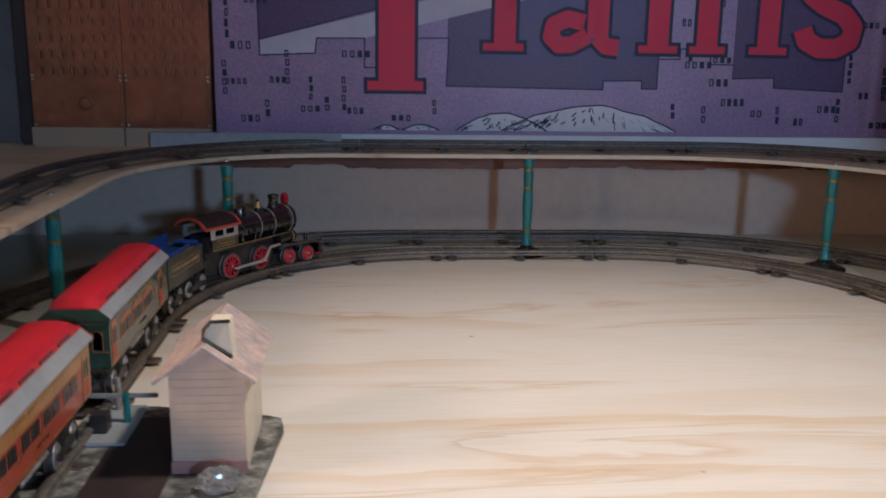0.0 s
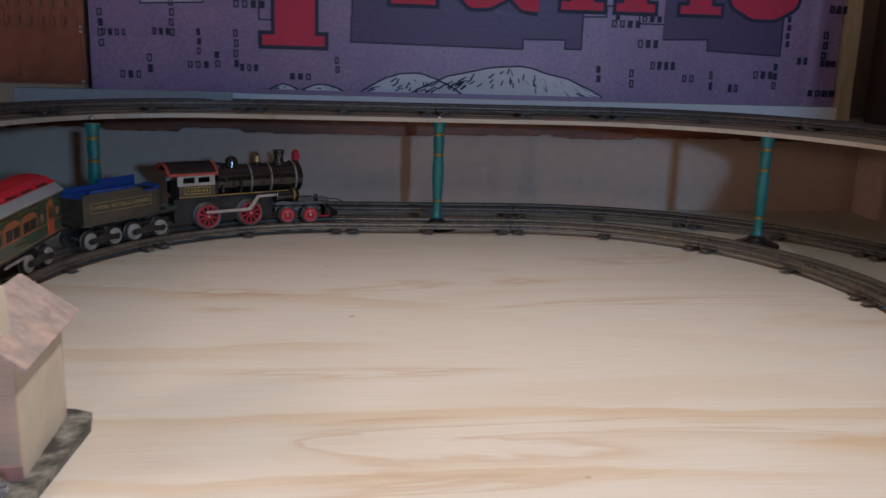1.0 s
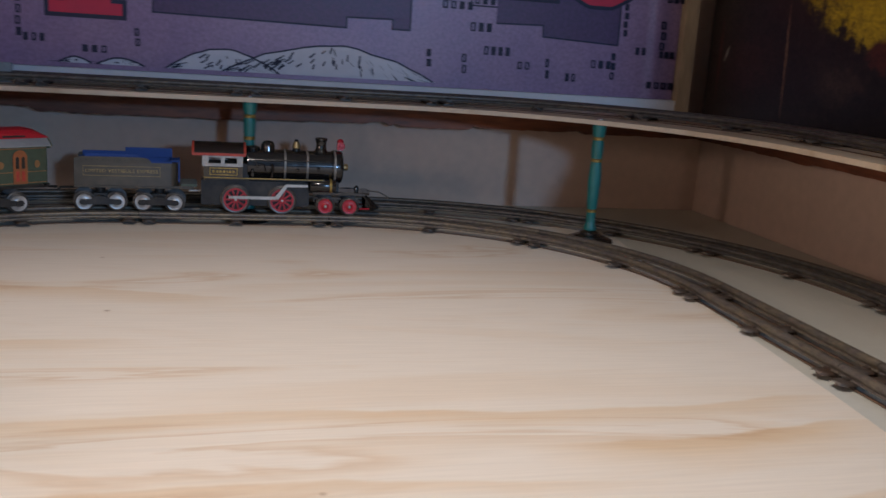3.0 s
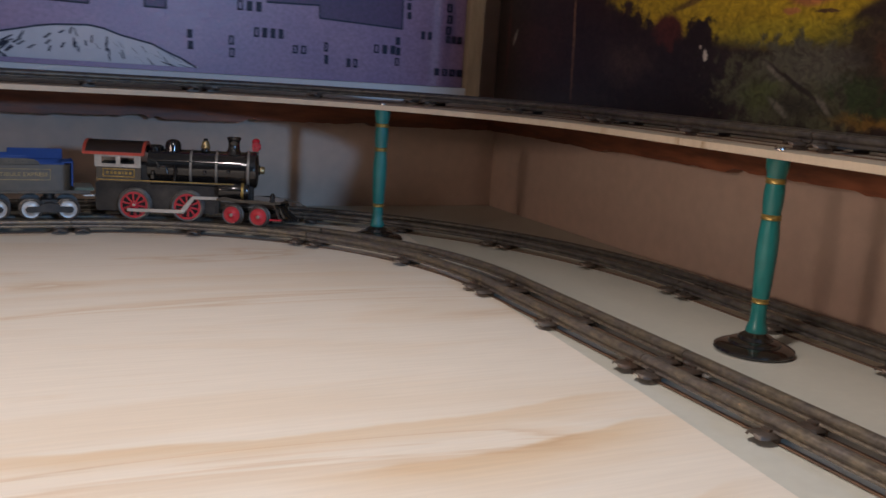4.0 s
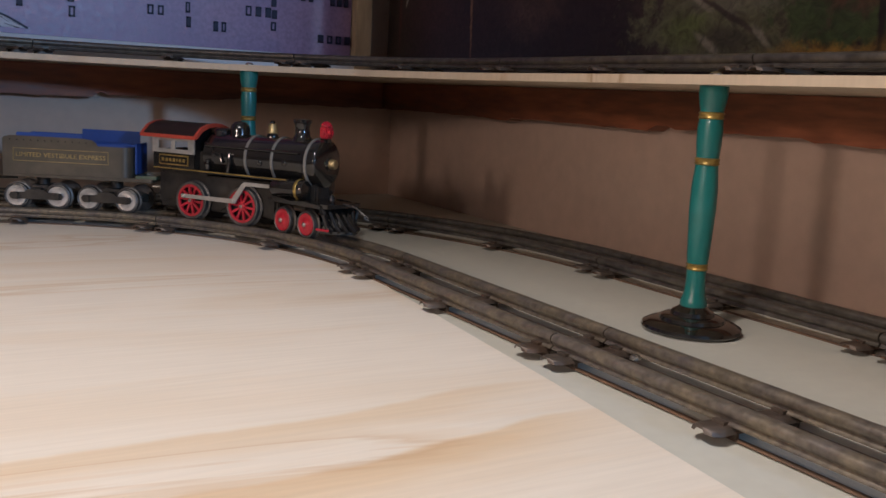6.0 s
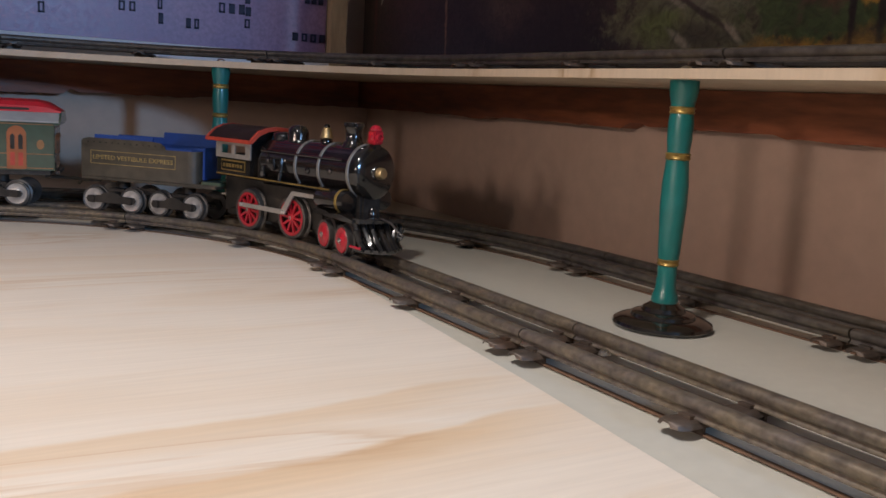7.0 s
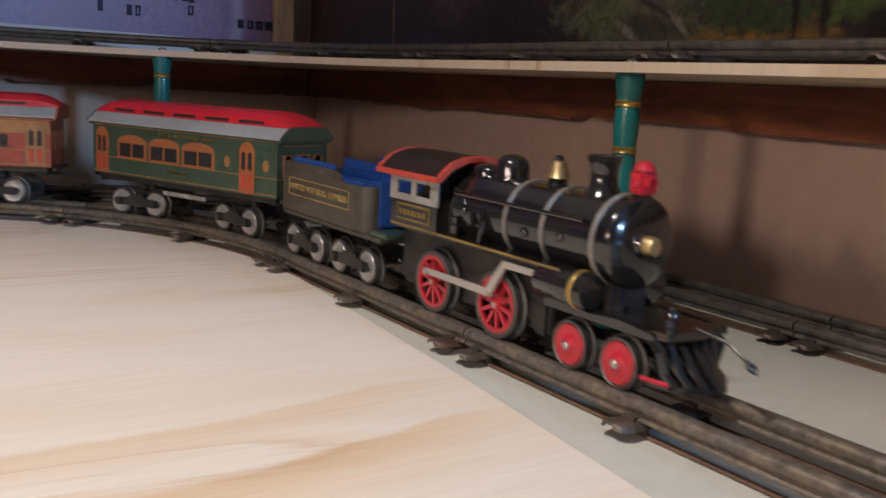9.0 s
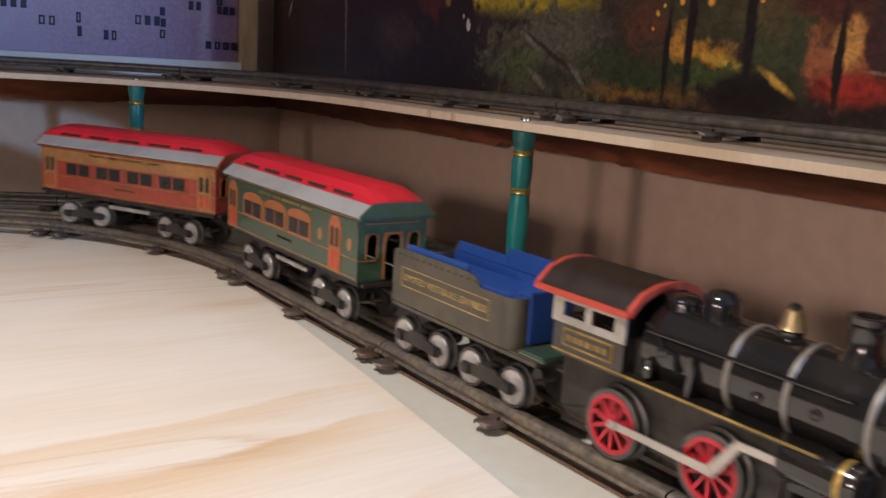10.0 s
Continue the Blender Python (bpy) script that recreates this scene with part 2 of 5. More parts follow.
M["print_red"] = material("red_poster_print", (0.60, 0.02, 0.06), 0.55, 0, 0.06, 60, 0.03, coat=0.0)
M["snow"] = material("white_poster_print", (0.62, 0.62, 0.68), 0.55, 0, 0.06, 60, 0.03, coat=0.0)
M["white"] = material("white_board_edge", (0.72, 0.72, 0.72), 0.6, 0, 0.05, 60, 0.05)
M["strip"] = material("bare_pine_strip", (0.55, 0.42, 0.27), 0.6, 0, 0.15, 40, 0.1, stain=8, stretch=(6, 6, 1))
M["copper"] = material("copper_brown_embossed_panel", (0.38, 0.14, 0.065), 0.34, 0.35, 0.2, 60, 0.15, tint=(0.27, 0.09, 0.045), stain=8)
M["housepink"] = material("pale_pink_painted_wood", (0.62, 0.47, 0.35), 0.7, 0, 0.1, 60, 0.2, tint=(0.60, 0.42, 0.32), stain=14)
M["houseside"] = material("cream_painted_wood", (0.66, 0.58, 0.45), 0.7, 0, 0.08, 60, 0.2, stain=12)
M["shingle"] = material("grey_pink_roof_shingle", (0.56, 0.41, 0.34), 0.8, 0, 0.25, 120, 0.4, tint=(0.42, 0.34, 0.31), stain=40)
M["concrete"] = material("painted_grey_stone_base", (0.30, 0.29, 0.25), 0.75, 0, 0.5, 120, 0.6, tint=(0.10, 0.095, 0.08), stain=60)
M["shade_and_upright"] = material("dark_brown_shade_and_upright", (0.045, 0.028, 0.024), 0.6, 0, 0.25, 60, 0.2)
M["glass"] = material("clear_plastic", (0.75, 0.77, 0.76), 0.08, 0, 0.05, 60, 0)
M["glass"].node_tree.nodes["Principled BSDF"].inputs["Transmission Weight"].default_value = 0.9


# ---- mesh helpers ----
def part(name, bm, mat, parent=None, label="", smooth=35):
    me = bpy.data.meshes.new(name)
    bm.normal_update()
    for f in bm.faces:
        f.smooth = True
    for e in bm.edges:
        e.smooth = len(e.link_faces) == 2 and e.calc_face_angle(3.2) < radians(smooth)
    bm.to_mesh(me)
    bm.free()
    me.materials.append(M[mat])
    ob = new(name, me)
    ob.parent = parent
    if label:
        ob["label"] = label
    return ob


def empty(name, parent=None, m=None):
    ob = new(name)
    ob.empty_display_size = 0.02
    ob.parent = parent
    if m is not None:
        ob.matrix_basis = m
    return ob


def box(bm, x0, x1, y0, y1, z0, z1, bevel=0.0, m=None):
    r = bmesh.ops.create_cube(bm, size=1)
    vs = r["verts"]
    for v in vs:
        v.co = Vector(((x0 + x1) / 2 + v.co.x * (x1 - x0), (y0 + y1) / 2 + v.co.y * (y1 - y0), (z0 + z1) / 2 + v.co.z * (z1 - z0)))
    if bevel:
        es = list({e for v in vs for e in v.link_edges})
        r = bmesh.ops.bevel(bm, geom=es, offset=bevel, segments=2, affect="EDGES")
        vs = list({v for f in r["faces"] for v in f.verts} | {v for v in vs if v.is_valid})
    if m is not None:
        for v in vs:
            if v.is_valid:
                v.co = m @ v.co
    return bm


def boxed(*a, **k):
    return box(bmesh.new(), *a, **k)


def lathe(bm, profile, seg=24, m=None, caps=True):
    """profile: (radius, height) pairs, turned about z; m puts it in place."""
    m = m or Matrix()
    rings = []
    for r, h in profile:
        rings.append([bm.verts.new(m @ Vector((r * math.cos(2 * math.pi * i / seg), r * math.sin(2 * math.pi * i / seg), h))) for i in range(seg)])
    for a, b in zip(rings, rings[1:]):
        for i in range(seg):
            bm.faces.new((a[i], a[(i + 1) % seg], b[(i + 1) % seg], b[i]))
    if caps:
        bm.faces.new(rings[0][::-1])
        bm.faces.new(rings[-1])
    return bm


ALONG_X = Matrix.Rotation(math.pi / 2, 4, "Y")
ALONG_Y = Matrix.Rotation(-math.pi / 2, 4, "X")


def prism(bm, outline, d0, d1, to):
    """outline: 2D points; extruded from d0 to d1; to(a, b, d) gives the place."""
    lo = [bm.verts.new(to(a, b, d0)) for a, b in outline]
    hi = [bm.verts.new(to(a, b, d1)) for a, b in outline]
    n = len(outline)
    bm.faces.new(lo[::-1])
    bm.faces.new(hi)
    for i in range(n):
        bm.faces.new((lo[i], lo[(i + 1) % n], hi[(i + 1) % n], hi[i]))
    bmesh.ops.recalc_face_normals(bm, faces=bm.faces[:])
    return bm


def sweep(bm, section, path, closed=False):
    """section: (side, up) pairs; path: (place, side direction) pairs."""
    rings = [[bm.verts.new(Vector(p) + Vector(s) * a + Vector((0, 0, b))) for a, b in section] for p, s in path]
    n = len(section)
    for a, b in zip(rings, rings[1:] + rings[:1] if closed else rings[1:]):
        for i in range(n):
            bm.faces.new((a[i], a[(i + 1) % n], b[(i + 1) % n], b[i]))
    if not closed:
        bm.faces.new(rings[0])
        bm.faces.new(rings[-1][::-1])
    bmesh.ops.recalc_face_normals(bm, faces=bm.faces[:])
    return bm


def tube(bm, pts, r, seg=8):
    pts = [Vector(p) for p in pts]
    rings = []
    for i, p in enumerate(pts):
        d = (pts[min(i + 1, len(pts) - 1)] - pts[max(i - 1, 0)]).normalized()
        a = d.orthogonal().normalized() if i == 0 else (last - d * last.dot(d)).normalized()
        last = a
        b = d.cross(a)
        rings.append([bm.verts.new(p + r * (a * math.cos(2 * math.pi * k / seg) + b * math.sin(2 * math.pi * k / seg))) for k in range(seg)])
    for u, v in zip(rings, rings[1:]):
        for i in range(seg):
            bm.faces.new((u[i], u[(i + 1) % seg], v[(i + 1) % seg], v[i]))
    bm.faces.new(rings[0][::-1])
    bm.faces.new(rings[-1])
    return bm


def arc_points(cx, cy, r, a0, a1, n):
    return [(cx + r * math.cos(a0 + (a1 - a0) * i / n), cy + r * math.sin(a0 + (a1 - a0) * i / n)) for i in range(n + 1)]


# ---- structure: room, table, shelf ----
WALL_Y, WALL_X, LEFT_X, FLOOR, CEIL = 1.600, 1.000, -0.62, -0.90, 1.50


def structure(name, bm, mat, label, smooth=35):
    return tagged(part(name, bm, mat, None, "", smooth), label, kind="structure")


structure("wall_back", boxed(-0.75, 1.10, WALL_Y, WALL_Y + 0.1, FLOOR, CEIL), "wall", "smooth pale plaster wall behind the layout")
structure("wall_right", boxed(WALL_X, WALL_X + 0.1, -0.6, WALL_Y, FLOOR, CEIL), "wall", "smooth pale plaster wall beside the layout")
# unseen left wall, pierced only where the two side lights shine through
bm = bmesh.new()
for a in ((-0.6, 0.00, FLOOR, CEIL), (0.14, 0.48, FLOOR, CEIL), (0.62, WALL_Y, FLOOR, CEIL), (0.00, 0.14, FLOOR, 0.34), (0.00, 0.14, 0.50, CEIL), (0.48, 0.62, FLOOR, 0.34), (0.48, 0.62, 0.50, CEIL)):
    box(bm, LEFT_X - 0.1, LEFT_X, *a)
structure("wall_left", bm, "wall", "unseen smooth plaster wall with two openings added for the side lights")
structure("wall_far_left", boxed(-2.1, -2.0, -2.5, -0.6, FLOOR, CEIL), "room", "plain painted wall")
structure("wall_far_right", boxed(2.4, 2.5, -2.5, -0.6, FLOOR, CEIL), "room", "plain painted wall")
structure("wall_return_left", boxed(-2.0, LEFT_X - 0.1, -0.6, -0.5, FLOOR, CEIL), "room", "plain painted wall")
structure("wall_return_right", boxed(WALL_X + 0.1, 2.4, -0.6, -0.5, FLOOR, CEIL), "room", "plain painted wall")
# front wall, its opening added to let the cool light in
bm = boxed(-2.0, 0.98, -2.5, -2.4, FLOOR, CEIL)
box(bm, 1.22, 2.4, -2.5, -2.4, FLOOR, CEIL)
box(bm, 0.98, 1.22, -2.5, -2.4, FLOOR, 0.60)
box(bm, 0.98, 1.22, -2.5, -2.4, 0.84, CEIL)
structure("wall_front", bm, "room", "unseen plain painted wall with an opening added for the cool light")
structure("floor", boxed(-2.1, 2.5, -2.5, 1.7, FLOOR - 0.05, FLOOR), "carpet", "dark floor covering")
structure("ceiling", boxed(-2.1, 2.5, -2.5, 1.7, CEIL, CEIL + 0.05), "ceil", "plain off-white ceiling")
# unseen frame added round the cool light
added_win = empty("window_1")
tagged(added_win, "unseen small window added round the cool light", kind="structure")
bm = bmesh.new()
for a in ((0.98, 1.22, 0.60, 0.62), (0.98, 1.22, 0.82, 0.84), (0.98, 1.00, 0.62, 0.82), (1.20, 1.22, 0.62, 0.82)):
    box(bm, a[0], a[1], -2.47, -2.43, a[2], a[3])
part("window_frame", bm, "white", added_win)

# table: painted board with a plywood sheet laid on it
table = empty("layout_table")
tagged(table, "train layout table with cream board and plywood sheet", "table")
part("board", boxed(LEFT_X + 0.002, WALL_X - 0.002, -0.42, WALL_Y - 0.002, -0.03, -0.0008, 0.0005), "cream", table, "cream painted board")
bm = bmesh.new()
prism(bm, [(-0.28, -0.41), (0.640, -0.41), (0.668, 0.62), (0.690, 0.80), (0.712, 1.02), (0.768, 1.43), (-0.28, 1.43)], -0.02, 0.0, lambda a, b, d: (a, b, d))
part("plywood_sheet", bm, "ply", table, "blond plywood sheet with tan wavy grain")
for x, y in ((-0.58, -0.38), (0.95, -0.38), (-0.58, 1.55), (0.95, 1.55)):
    part("leg", boxed(x - 0.03, x + 0.03, y - 0.03, y + 0.03, FLOOR, -0.03, 0.003), "strip", table)

# shelf: inner edge with rounded corners
SZ0, SZ1 = 0.1517, 0.1575
EX0, EX1, EY, ER, EL = -0.280, 0.822, 1.432, 0.372, 0.262
inner = [(EX0, -0.40), (EX0, EY - EL)] + arc_points(EX0 + EL, EY - EL, EL, math.pi, math.pi / 2, 20)[1:] + arc_points(EX1 - ER, EY - ER, ER, math.pi / 2, 0, 20) + [(EX1, -0.40)]
outer = [(WALL_X - 0.002, -0.40), (WALL_X - 0.002, WALL_Y - 0.002), (LEFT_X + 0.002, WALL_Y - 0.002), (LEFT_X + 0.002, -0.40)]


shelf = empty("wall_shelf")
tagged(shelf, "plywood shelf with a curved front edge running round three walls", "shelf")
bm = bmesh.new()
prism(bm, inner + outer, SZ0, SZ1, lambda a, b, d: (a, b, d))
part("shelf_board", bm, "shelf_ply", shelf, "thin raw plywood board", 20)
# stained support battens with ragged lower edges
for nm, a0, a1, to in (("back_batten", -0.60, 0.975, lambda a, b, d: (a, d, b)), ("right_batten", -0.38, 1.597, lambda a, b, d: (d, a, b)), ("left_batten", -0.38, 1.57, lambda a, b, d: (d, a, b))):
    xs = [a0 + (a1 - a0) * i / 170 for i in range(171)]
    rng = random.Random(len(nm))
    low, z = [], 0.119
    for i, a in enumerate(xs):
        if rng.random() < 0.16:
            z = 0.119 + rng.uniform(-0.0035, 0.0035)
        low.append((a, z + rng.uniform(-0.0009, 0.0009)))
    d = {"back_batten": (1.578, 1.598), "right_batten": (0.978, 0.998), "left_batten": (-0.618, -0.598)}[nm]
    bm = bmesh.new()
    for p, q in zip(low, low[1:]):
        f = [(p[0], p[1]), (q[0], q[1]), (q[0], SZ0 - 0.0005), (p[0], SZ0 - 0.0005)]
        lo = [bm.verts.new(to(u, v, d[0])) for u, v in f]
        hi = [bm.verts.new(to(u, v, d[1])) for u, v in f]
        bm.faces.new(lo)
        bm.faces.new(hi[::-1])
        bm.faces.new((lo[0], lo[1], hi[1], hi[0]))
        bm.faces.new((lo[2], lo[3], hi[3], hi[2]))
    bmesh.ops.remove_doubles(bm, verts=bm.verts[:], dist=0.00001)
    bmesh.ops.recalc_face_normals(bm, faces=bm.faces[:])
    part("batten", bm, "beam", shelf, "red-brown stained wooden batten with a ragged lower edge", 12)


# posts
def make_post():
    p = empty("shelf_post")
    tagged(p, "turned teal wooden post with gold rings on a black base", "post", "posts under the shelf")
    spindle = [(0.0072, 0.012), (0.0085, 0.0165), (0.0080, 0.019), (0.0064, 0.024), (0.0060, 0.032), (0.0061, 0.041), (0.0068, 0.046), (0.0074, 0.060), (0.0082, 0.076), (0.0081, 0.089), (0.0073, 0.099), (0.0069, 0.104), (0.0069, 0.109), (0.0076, 0.116), (0.0078, 0.126), (0.0072, 0.131), (0.0070, 0.136), (0.0078, 0.140), (0.0088, 0.146), (0.0088, 0.1516)]
    part("spindle", lathe(bmesh.new(), spindle), "teal", p)
    for z, r in ((0.0405, 0.0061), (0.1060, 0.0070), (0.1338, 0.0071)):
        part("ring", lathe(bmesh.new(), [(r, z - 0.0022), (r + 0.0009, z - 0.0014), (r + 0.0003, z - 0.0004), (r + 0.0003, z + 0.0004), (r + 0.0009, z + 0.0014), (r, z + 0.0022)]), "gold", p, "gold painted ring")
    part("base", lathe(bmesh.new(), [(0.0305, 0.0), (0.0314, 0.0014), (0.0306, 0.0032), (0.0270, 0.0052), (0.0225, 0.0062), (0.0205, 0.0064), (0.0198, 0.0082), (0.0180, 0.0092), (0.0138, 0.0098), (0.0128, 0.0122), (0.0110, 0.0132), (0.0082, 0.0152)], 32), "black", p, "glossy black turned base")
    part("screw", lathe(bmesh.new(), [(0.0042, SZ1), (0.0040, SZ1 + 0.0012), (0.0026, SZ1 + 0.0024), (0.0008, SZ1 + 0.0029)], 12), "steel", p, "bright domed screw head on the shelf")
    return p


post = make_post()
post.matrix_basis = pose(0.842, 0.857, 0, 0, 0, 20)
for x, y, a in ((0.711, 1.341, 50), (0.278, 1.444, 130), (-0.163, 1.337, 220), (-0.305, 1.050, 300)):
    copy_thing(post, pose(x, y, 0, 0, 0, a))


# ---- tracks ----
GAUGE, RAIL_TOP = 0.0365, 0.0150
RAIL = [(-0.0036, 0.0064), (0.0036, 0.0064), (0.0037, 0.0070), (0.0024, 0.0078), (0.0022, 0.0090), (0.0036, 0.0100), (0.0045, 0.0118), (0.0041, 0.0137), (0.0025, 0.0148), (0.0, 0.0152), (-0.0025, 0.0148), (-0.0041, 0.0137), (-0.0045, 0.0118), (-0.0036, 0.0100), (-0.0022, 0.0090), (-0.0024, 0.0078), (-0.0037, 0.0070)]


def line(length, radius):
    """Place and heading along a piece that starts at the origin along +x and, with a radius, bends to its right."""
    def where(s, side=0.0):
        if not radius:
            return Vector((s, side, 0)), 0.0
        a = -s / radius
        c, sn = math.cos(a), math.sin(a)
        return Vector((-(radius + side) * sn, -radius + (radius + side) * c, 0)), a
    return where


def make_track(length, radius, label, group, metal="rail"):
    where = line(length, radius)
    t = empty("track_section")
    tagged(t, label, "toy track", group)
    for side in (GAUGE / 2, -GAUGE / 2):
        n = 12 if radius else 2
        path = []
        for i in range(n + 1):
            p, a = where(0.0006 + (length - 0.0012) * i / n, side)
            path.append((p, (-math.sin(a), math.cos(a), 0)))
        part("rail", sweep(bmesh.new(), RAIL, path), metal, t, "", 50)
        part("foot_strip", sweep(bmesh.new(), [(-0.0016, 0.0001), (0.0016, 0.0001), (0.0014, 0.0009), (-0.0014, 0.0009)], path), "rust", t, "rusty strip under the rail")
    for s in (0.012, length / 2, length - 0.012):
        p, a = where(s)
        bm = bmesh.new()
        rows = []
        for y, w, lift in ((-0.0345, 0.35, 0.0004), (-0.0330, 0.75, 0.0), (-0.029, 1.0, 0.0), (-0.024, 0.95, 0.0), (0.024, 0.95, 0.0), (0.029, 1.0, 0.0), (0.0330, 0.75, 0.0), (0.0345, 0.35, 0.0004)):
            ring = [(-0.0082, 0.0028), (-0.0070, 0.0046), (-0.0050, 0.0054), (0.0050, 0.0054), (0.0070, 0.0046), (0.0082, 0.0028), (0.0066, 0.0036), (0.0048, 0.0044), (-0.0048, 0.0044), (-0.0066, 0.0036)]
            rows.append([bm.verts.new((x * w, y, z + 0.0010 + lift)) for x, z in ring])
        for a1, b1 in zip(rows, rows[1:]):
            for i in range(10):
                bm.faces.new((a1[i], a1[(i + 1) % 10], b1[(i + 1) % 10], b1[i]))
        bm.faces.new(rows[0][::-1])
        bm.faces.new(rows[-1])
        for foot in (-0.019, 0.019):
            box(bm, -0.0070, 0.0070, foot - 0.0008, foot + 0.0008, 0.0, 0.0058)
        # clips that hold the rail foot
        for side in (GAUGE / 2, -GAUGE / 2):
            for o in (-0.0044, 0.0044):
                box(bm, -0.0034, 0.0034, side + o - 0.0014, side + o + 0.0014, 0.0062, 0.0080)
        bmesh.ops.transform(bm, matrix=Matrix.Translation(p) @ Matrix.Rotation(a, 4, "Z"), verts=bm.verts[:])
        part("tie", bm, "tie", t)
    return t


def lay_oval(x0, x1, y0, y1, r, pieces, z, straight, label, group, metal="rail"):
    """An oval of sections, clockwise from the left side; corners of quarter circles."""
    arc = r * math.pi / 2 / pieces
    bend = make_track(arc, r, "curved " + label, group, metal)
    used = False

    def put(src, m):
        nonlocal used
        if src is bend and not used:
            used = True
            bend.matrix_basis = m
            return
        copy_thing(src, m)

    def run(x, y, heading, length):
        n = max(1, round(length / straight))
        one = make_track(length / n, 0, "straight " + label, group, metal)
        for i in range(n):
            d = length / n * i
            m = pose(x + d * math.cos(radians(heading)), y + d * math.sin(radians(heading)), z, 0, 0, heading)
            if i == 0:
                one.matrix_basis = m
            else:
                copy_thing(one, m)

    def corner(x, y, heading):
        m = pose(x, y, z, 0, 0, heading)
        for i in range(pieces):
            put(bend, m)
            a = -arc / r
            m = m @ pose(-r * math.sin(a), -r + r * math.cos(a), 0, 0, 0, math.degrees(a))

    run(x0, y0 + r, 90, y1 - y0 - 2 * r)
    corner(x0, y1 - r, 90)
    run(x0 + r, y1, 0, x1 - x0 - 2 * r)
    corner(x1 - r, y1, 0)
    run(x1, y1 - r, -90, y1 - y0 - 2 * r)
    return corner


TX0, TX1, TY1, TR = -0.2090, 0.733, 1.426, 0.355
TY0 = -0.25
corner = lay_oval(TX0, TX1, TY0, TY1, TR, 2, 0, 0.254, "two-rail toy train track with rusty tin ties on the table", "inner table track")
corner(TX1, TY0 + TR, -90)
corner(TX0 + TR, TY0, 180)
gap = TX1 - TX0 - 2 * TR
one = make_track(gap, 0, "straight two-rail toy train track with rusty tin ties on the table", "inner table track")
one.matrix_basis = pose(TX1 - TR, TY0, 0, 0, 0, 180)
lay_oval(-0.419, 0.925, -0.52, 1.545, 0.52, 3, -0.0008, 0.254, "two-rail toy train track along the wall", "outer table track", "rail_dark")
lay_oval(-0.337, 0.884, -0.34, 1.480, 0.355, 2, SZ1, 0.254, "two-rail toy train track on the plywood shelf", "shelf track", "rail_dark")


# ---- the train ----
def arcs(cx, cz, r, a0, a1, n):
    return arc_points(cx, cz, r, radians(a0), radians(a1), n)


def wheelset(parent, x, r, face, tyre_mat, face_mat, spokes=0, name="wheelset", inset=0.0):
    """An axle with two flanged wheels; turns about its own y."""
    ws = empty(name, parent, pose(x, 0, r))
    part("axle", lathe(bmesh.new(), [(0.0016, -0.021), (0.0016, 0.021)], 8, ALONG_Y), "steel", ws)
    for sgn in (-1, 1):
        y0 = sgn * 0.0135
        out = sgn * 0.0195
        m = Matrix.Translation((0, y0, 0)) @ (ALONG_Y if sgn > 0 else Matrix.Rotation(math.pi / 2, 4, "X"))
        w = abs(out - y0)
        bm = bmesh.new()
        if spokes:
            lathe(bm, [(r - 0.0028, 0.0), (r + 0.0016, 0.0), (r + 0.0016, 0.0010), (r, 0.0018), (r, w), (r - 0.0008, w + 0.0004), (r - 0.0028, w), (r - 0.0028, 0.0)], 32, m, False)
        else:
            lathe(bm, [(0.002, 0.0), (r + 0.0014, 0.0), (r + 0.0014, 0.0010), (r, 0.0016), (r, w), (r - 0.0008, w + 0.0004), (r - 0.002, w - 0.0006), (0.002, w - 0.0012)], 28, m)
        wheel = part("wheel", bm, tyre_mat, ws)
        bm = bmesh.new()
        if spokes:
            lathe(bm, [(0.0030, 0.001), (0.0034, w + 0.0006), (0.0022, w + 0.0014), (0.0004, w + 0.0015)], 14, m)
            lathe(bm, [(r - 0.0048, w - 0.0016), (r - 0.0026, w - 0.0016), (r - 0.0026, w + 0.0002), (r - 0.0048, w + 0.0002), (r - 0.0048, w - 0.0016)], 32, m, False)
            for k in range(spokes):
                a = 2 * math.pi * k / spokes
                mm = m @ Matrix.Rotation(a, 4, "Z")
                part("spoke", boxed(0.002, r - 0.0035, -0.0010, 0.0010, w - 0.0020, w - 0.0002, m=mm), face_mat, ws)
            # dark web behind the spokes
            part("web", lathe(bmesh.new(), [(r - 0.002, 0.0006), (r - 0.002, 0.0016), (0.002, 0.0016)], 24, m), "frame_black", ws)
        else:
            lathe(bm, [(r - 0.0016, w - 0.0008), (r - 0.0022, w + 0.0003), (r * 0.55, w - 0.0002), (r * 0.30, w + 0.0008), (0.0026, w + 0.0014), (0.0004, w + 0.0016)], 28, m)
        part("hub", bm, face_mat, ws)
        if face_mat == "red" and not spokes:
            part("hub_cap", lathe(bmesh.new(), [(0.0022, w), (0.0021, w + 0.0022), (0.0012, w + 0.0030), (0.0003, w + 0.0031)], 12, m), "steel", ws, "nickel axle end")
    return ws


def side_plate(bm, outline, y0, y1):
    """A flat plate in the xz plane, on both sides."""
    for s in (-1, 1):
        prism(bm, outline, s * y0, s * y1, lambda a, b, d: (a, d, b))
    return bm


def bars(parent, name, mat, x0, x1, z, y, words, h=0.0028, skip=0.0016):
    """A line of print that cannot be read, as plain bars of its size, on both sides."""
    total = sum(words) + len(words) - 1
    x = x0
    step = (x1 - x0) / total
    for w in words:
        for s in (-1, 1):
            part(name, boxed(x, x + step * w, s * y - 0.0003, s * y + 0.0003, z - h / 2, z + h / 2), mat, parent)
        x += step * (w + 1)


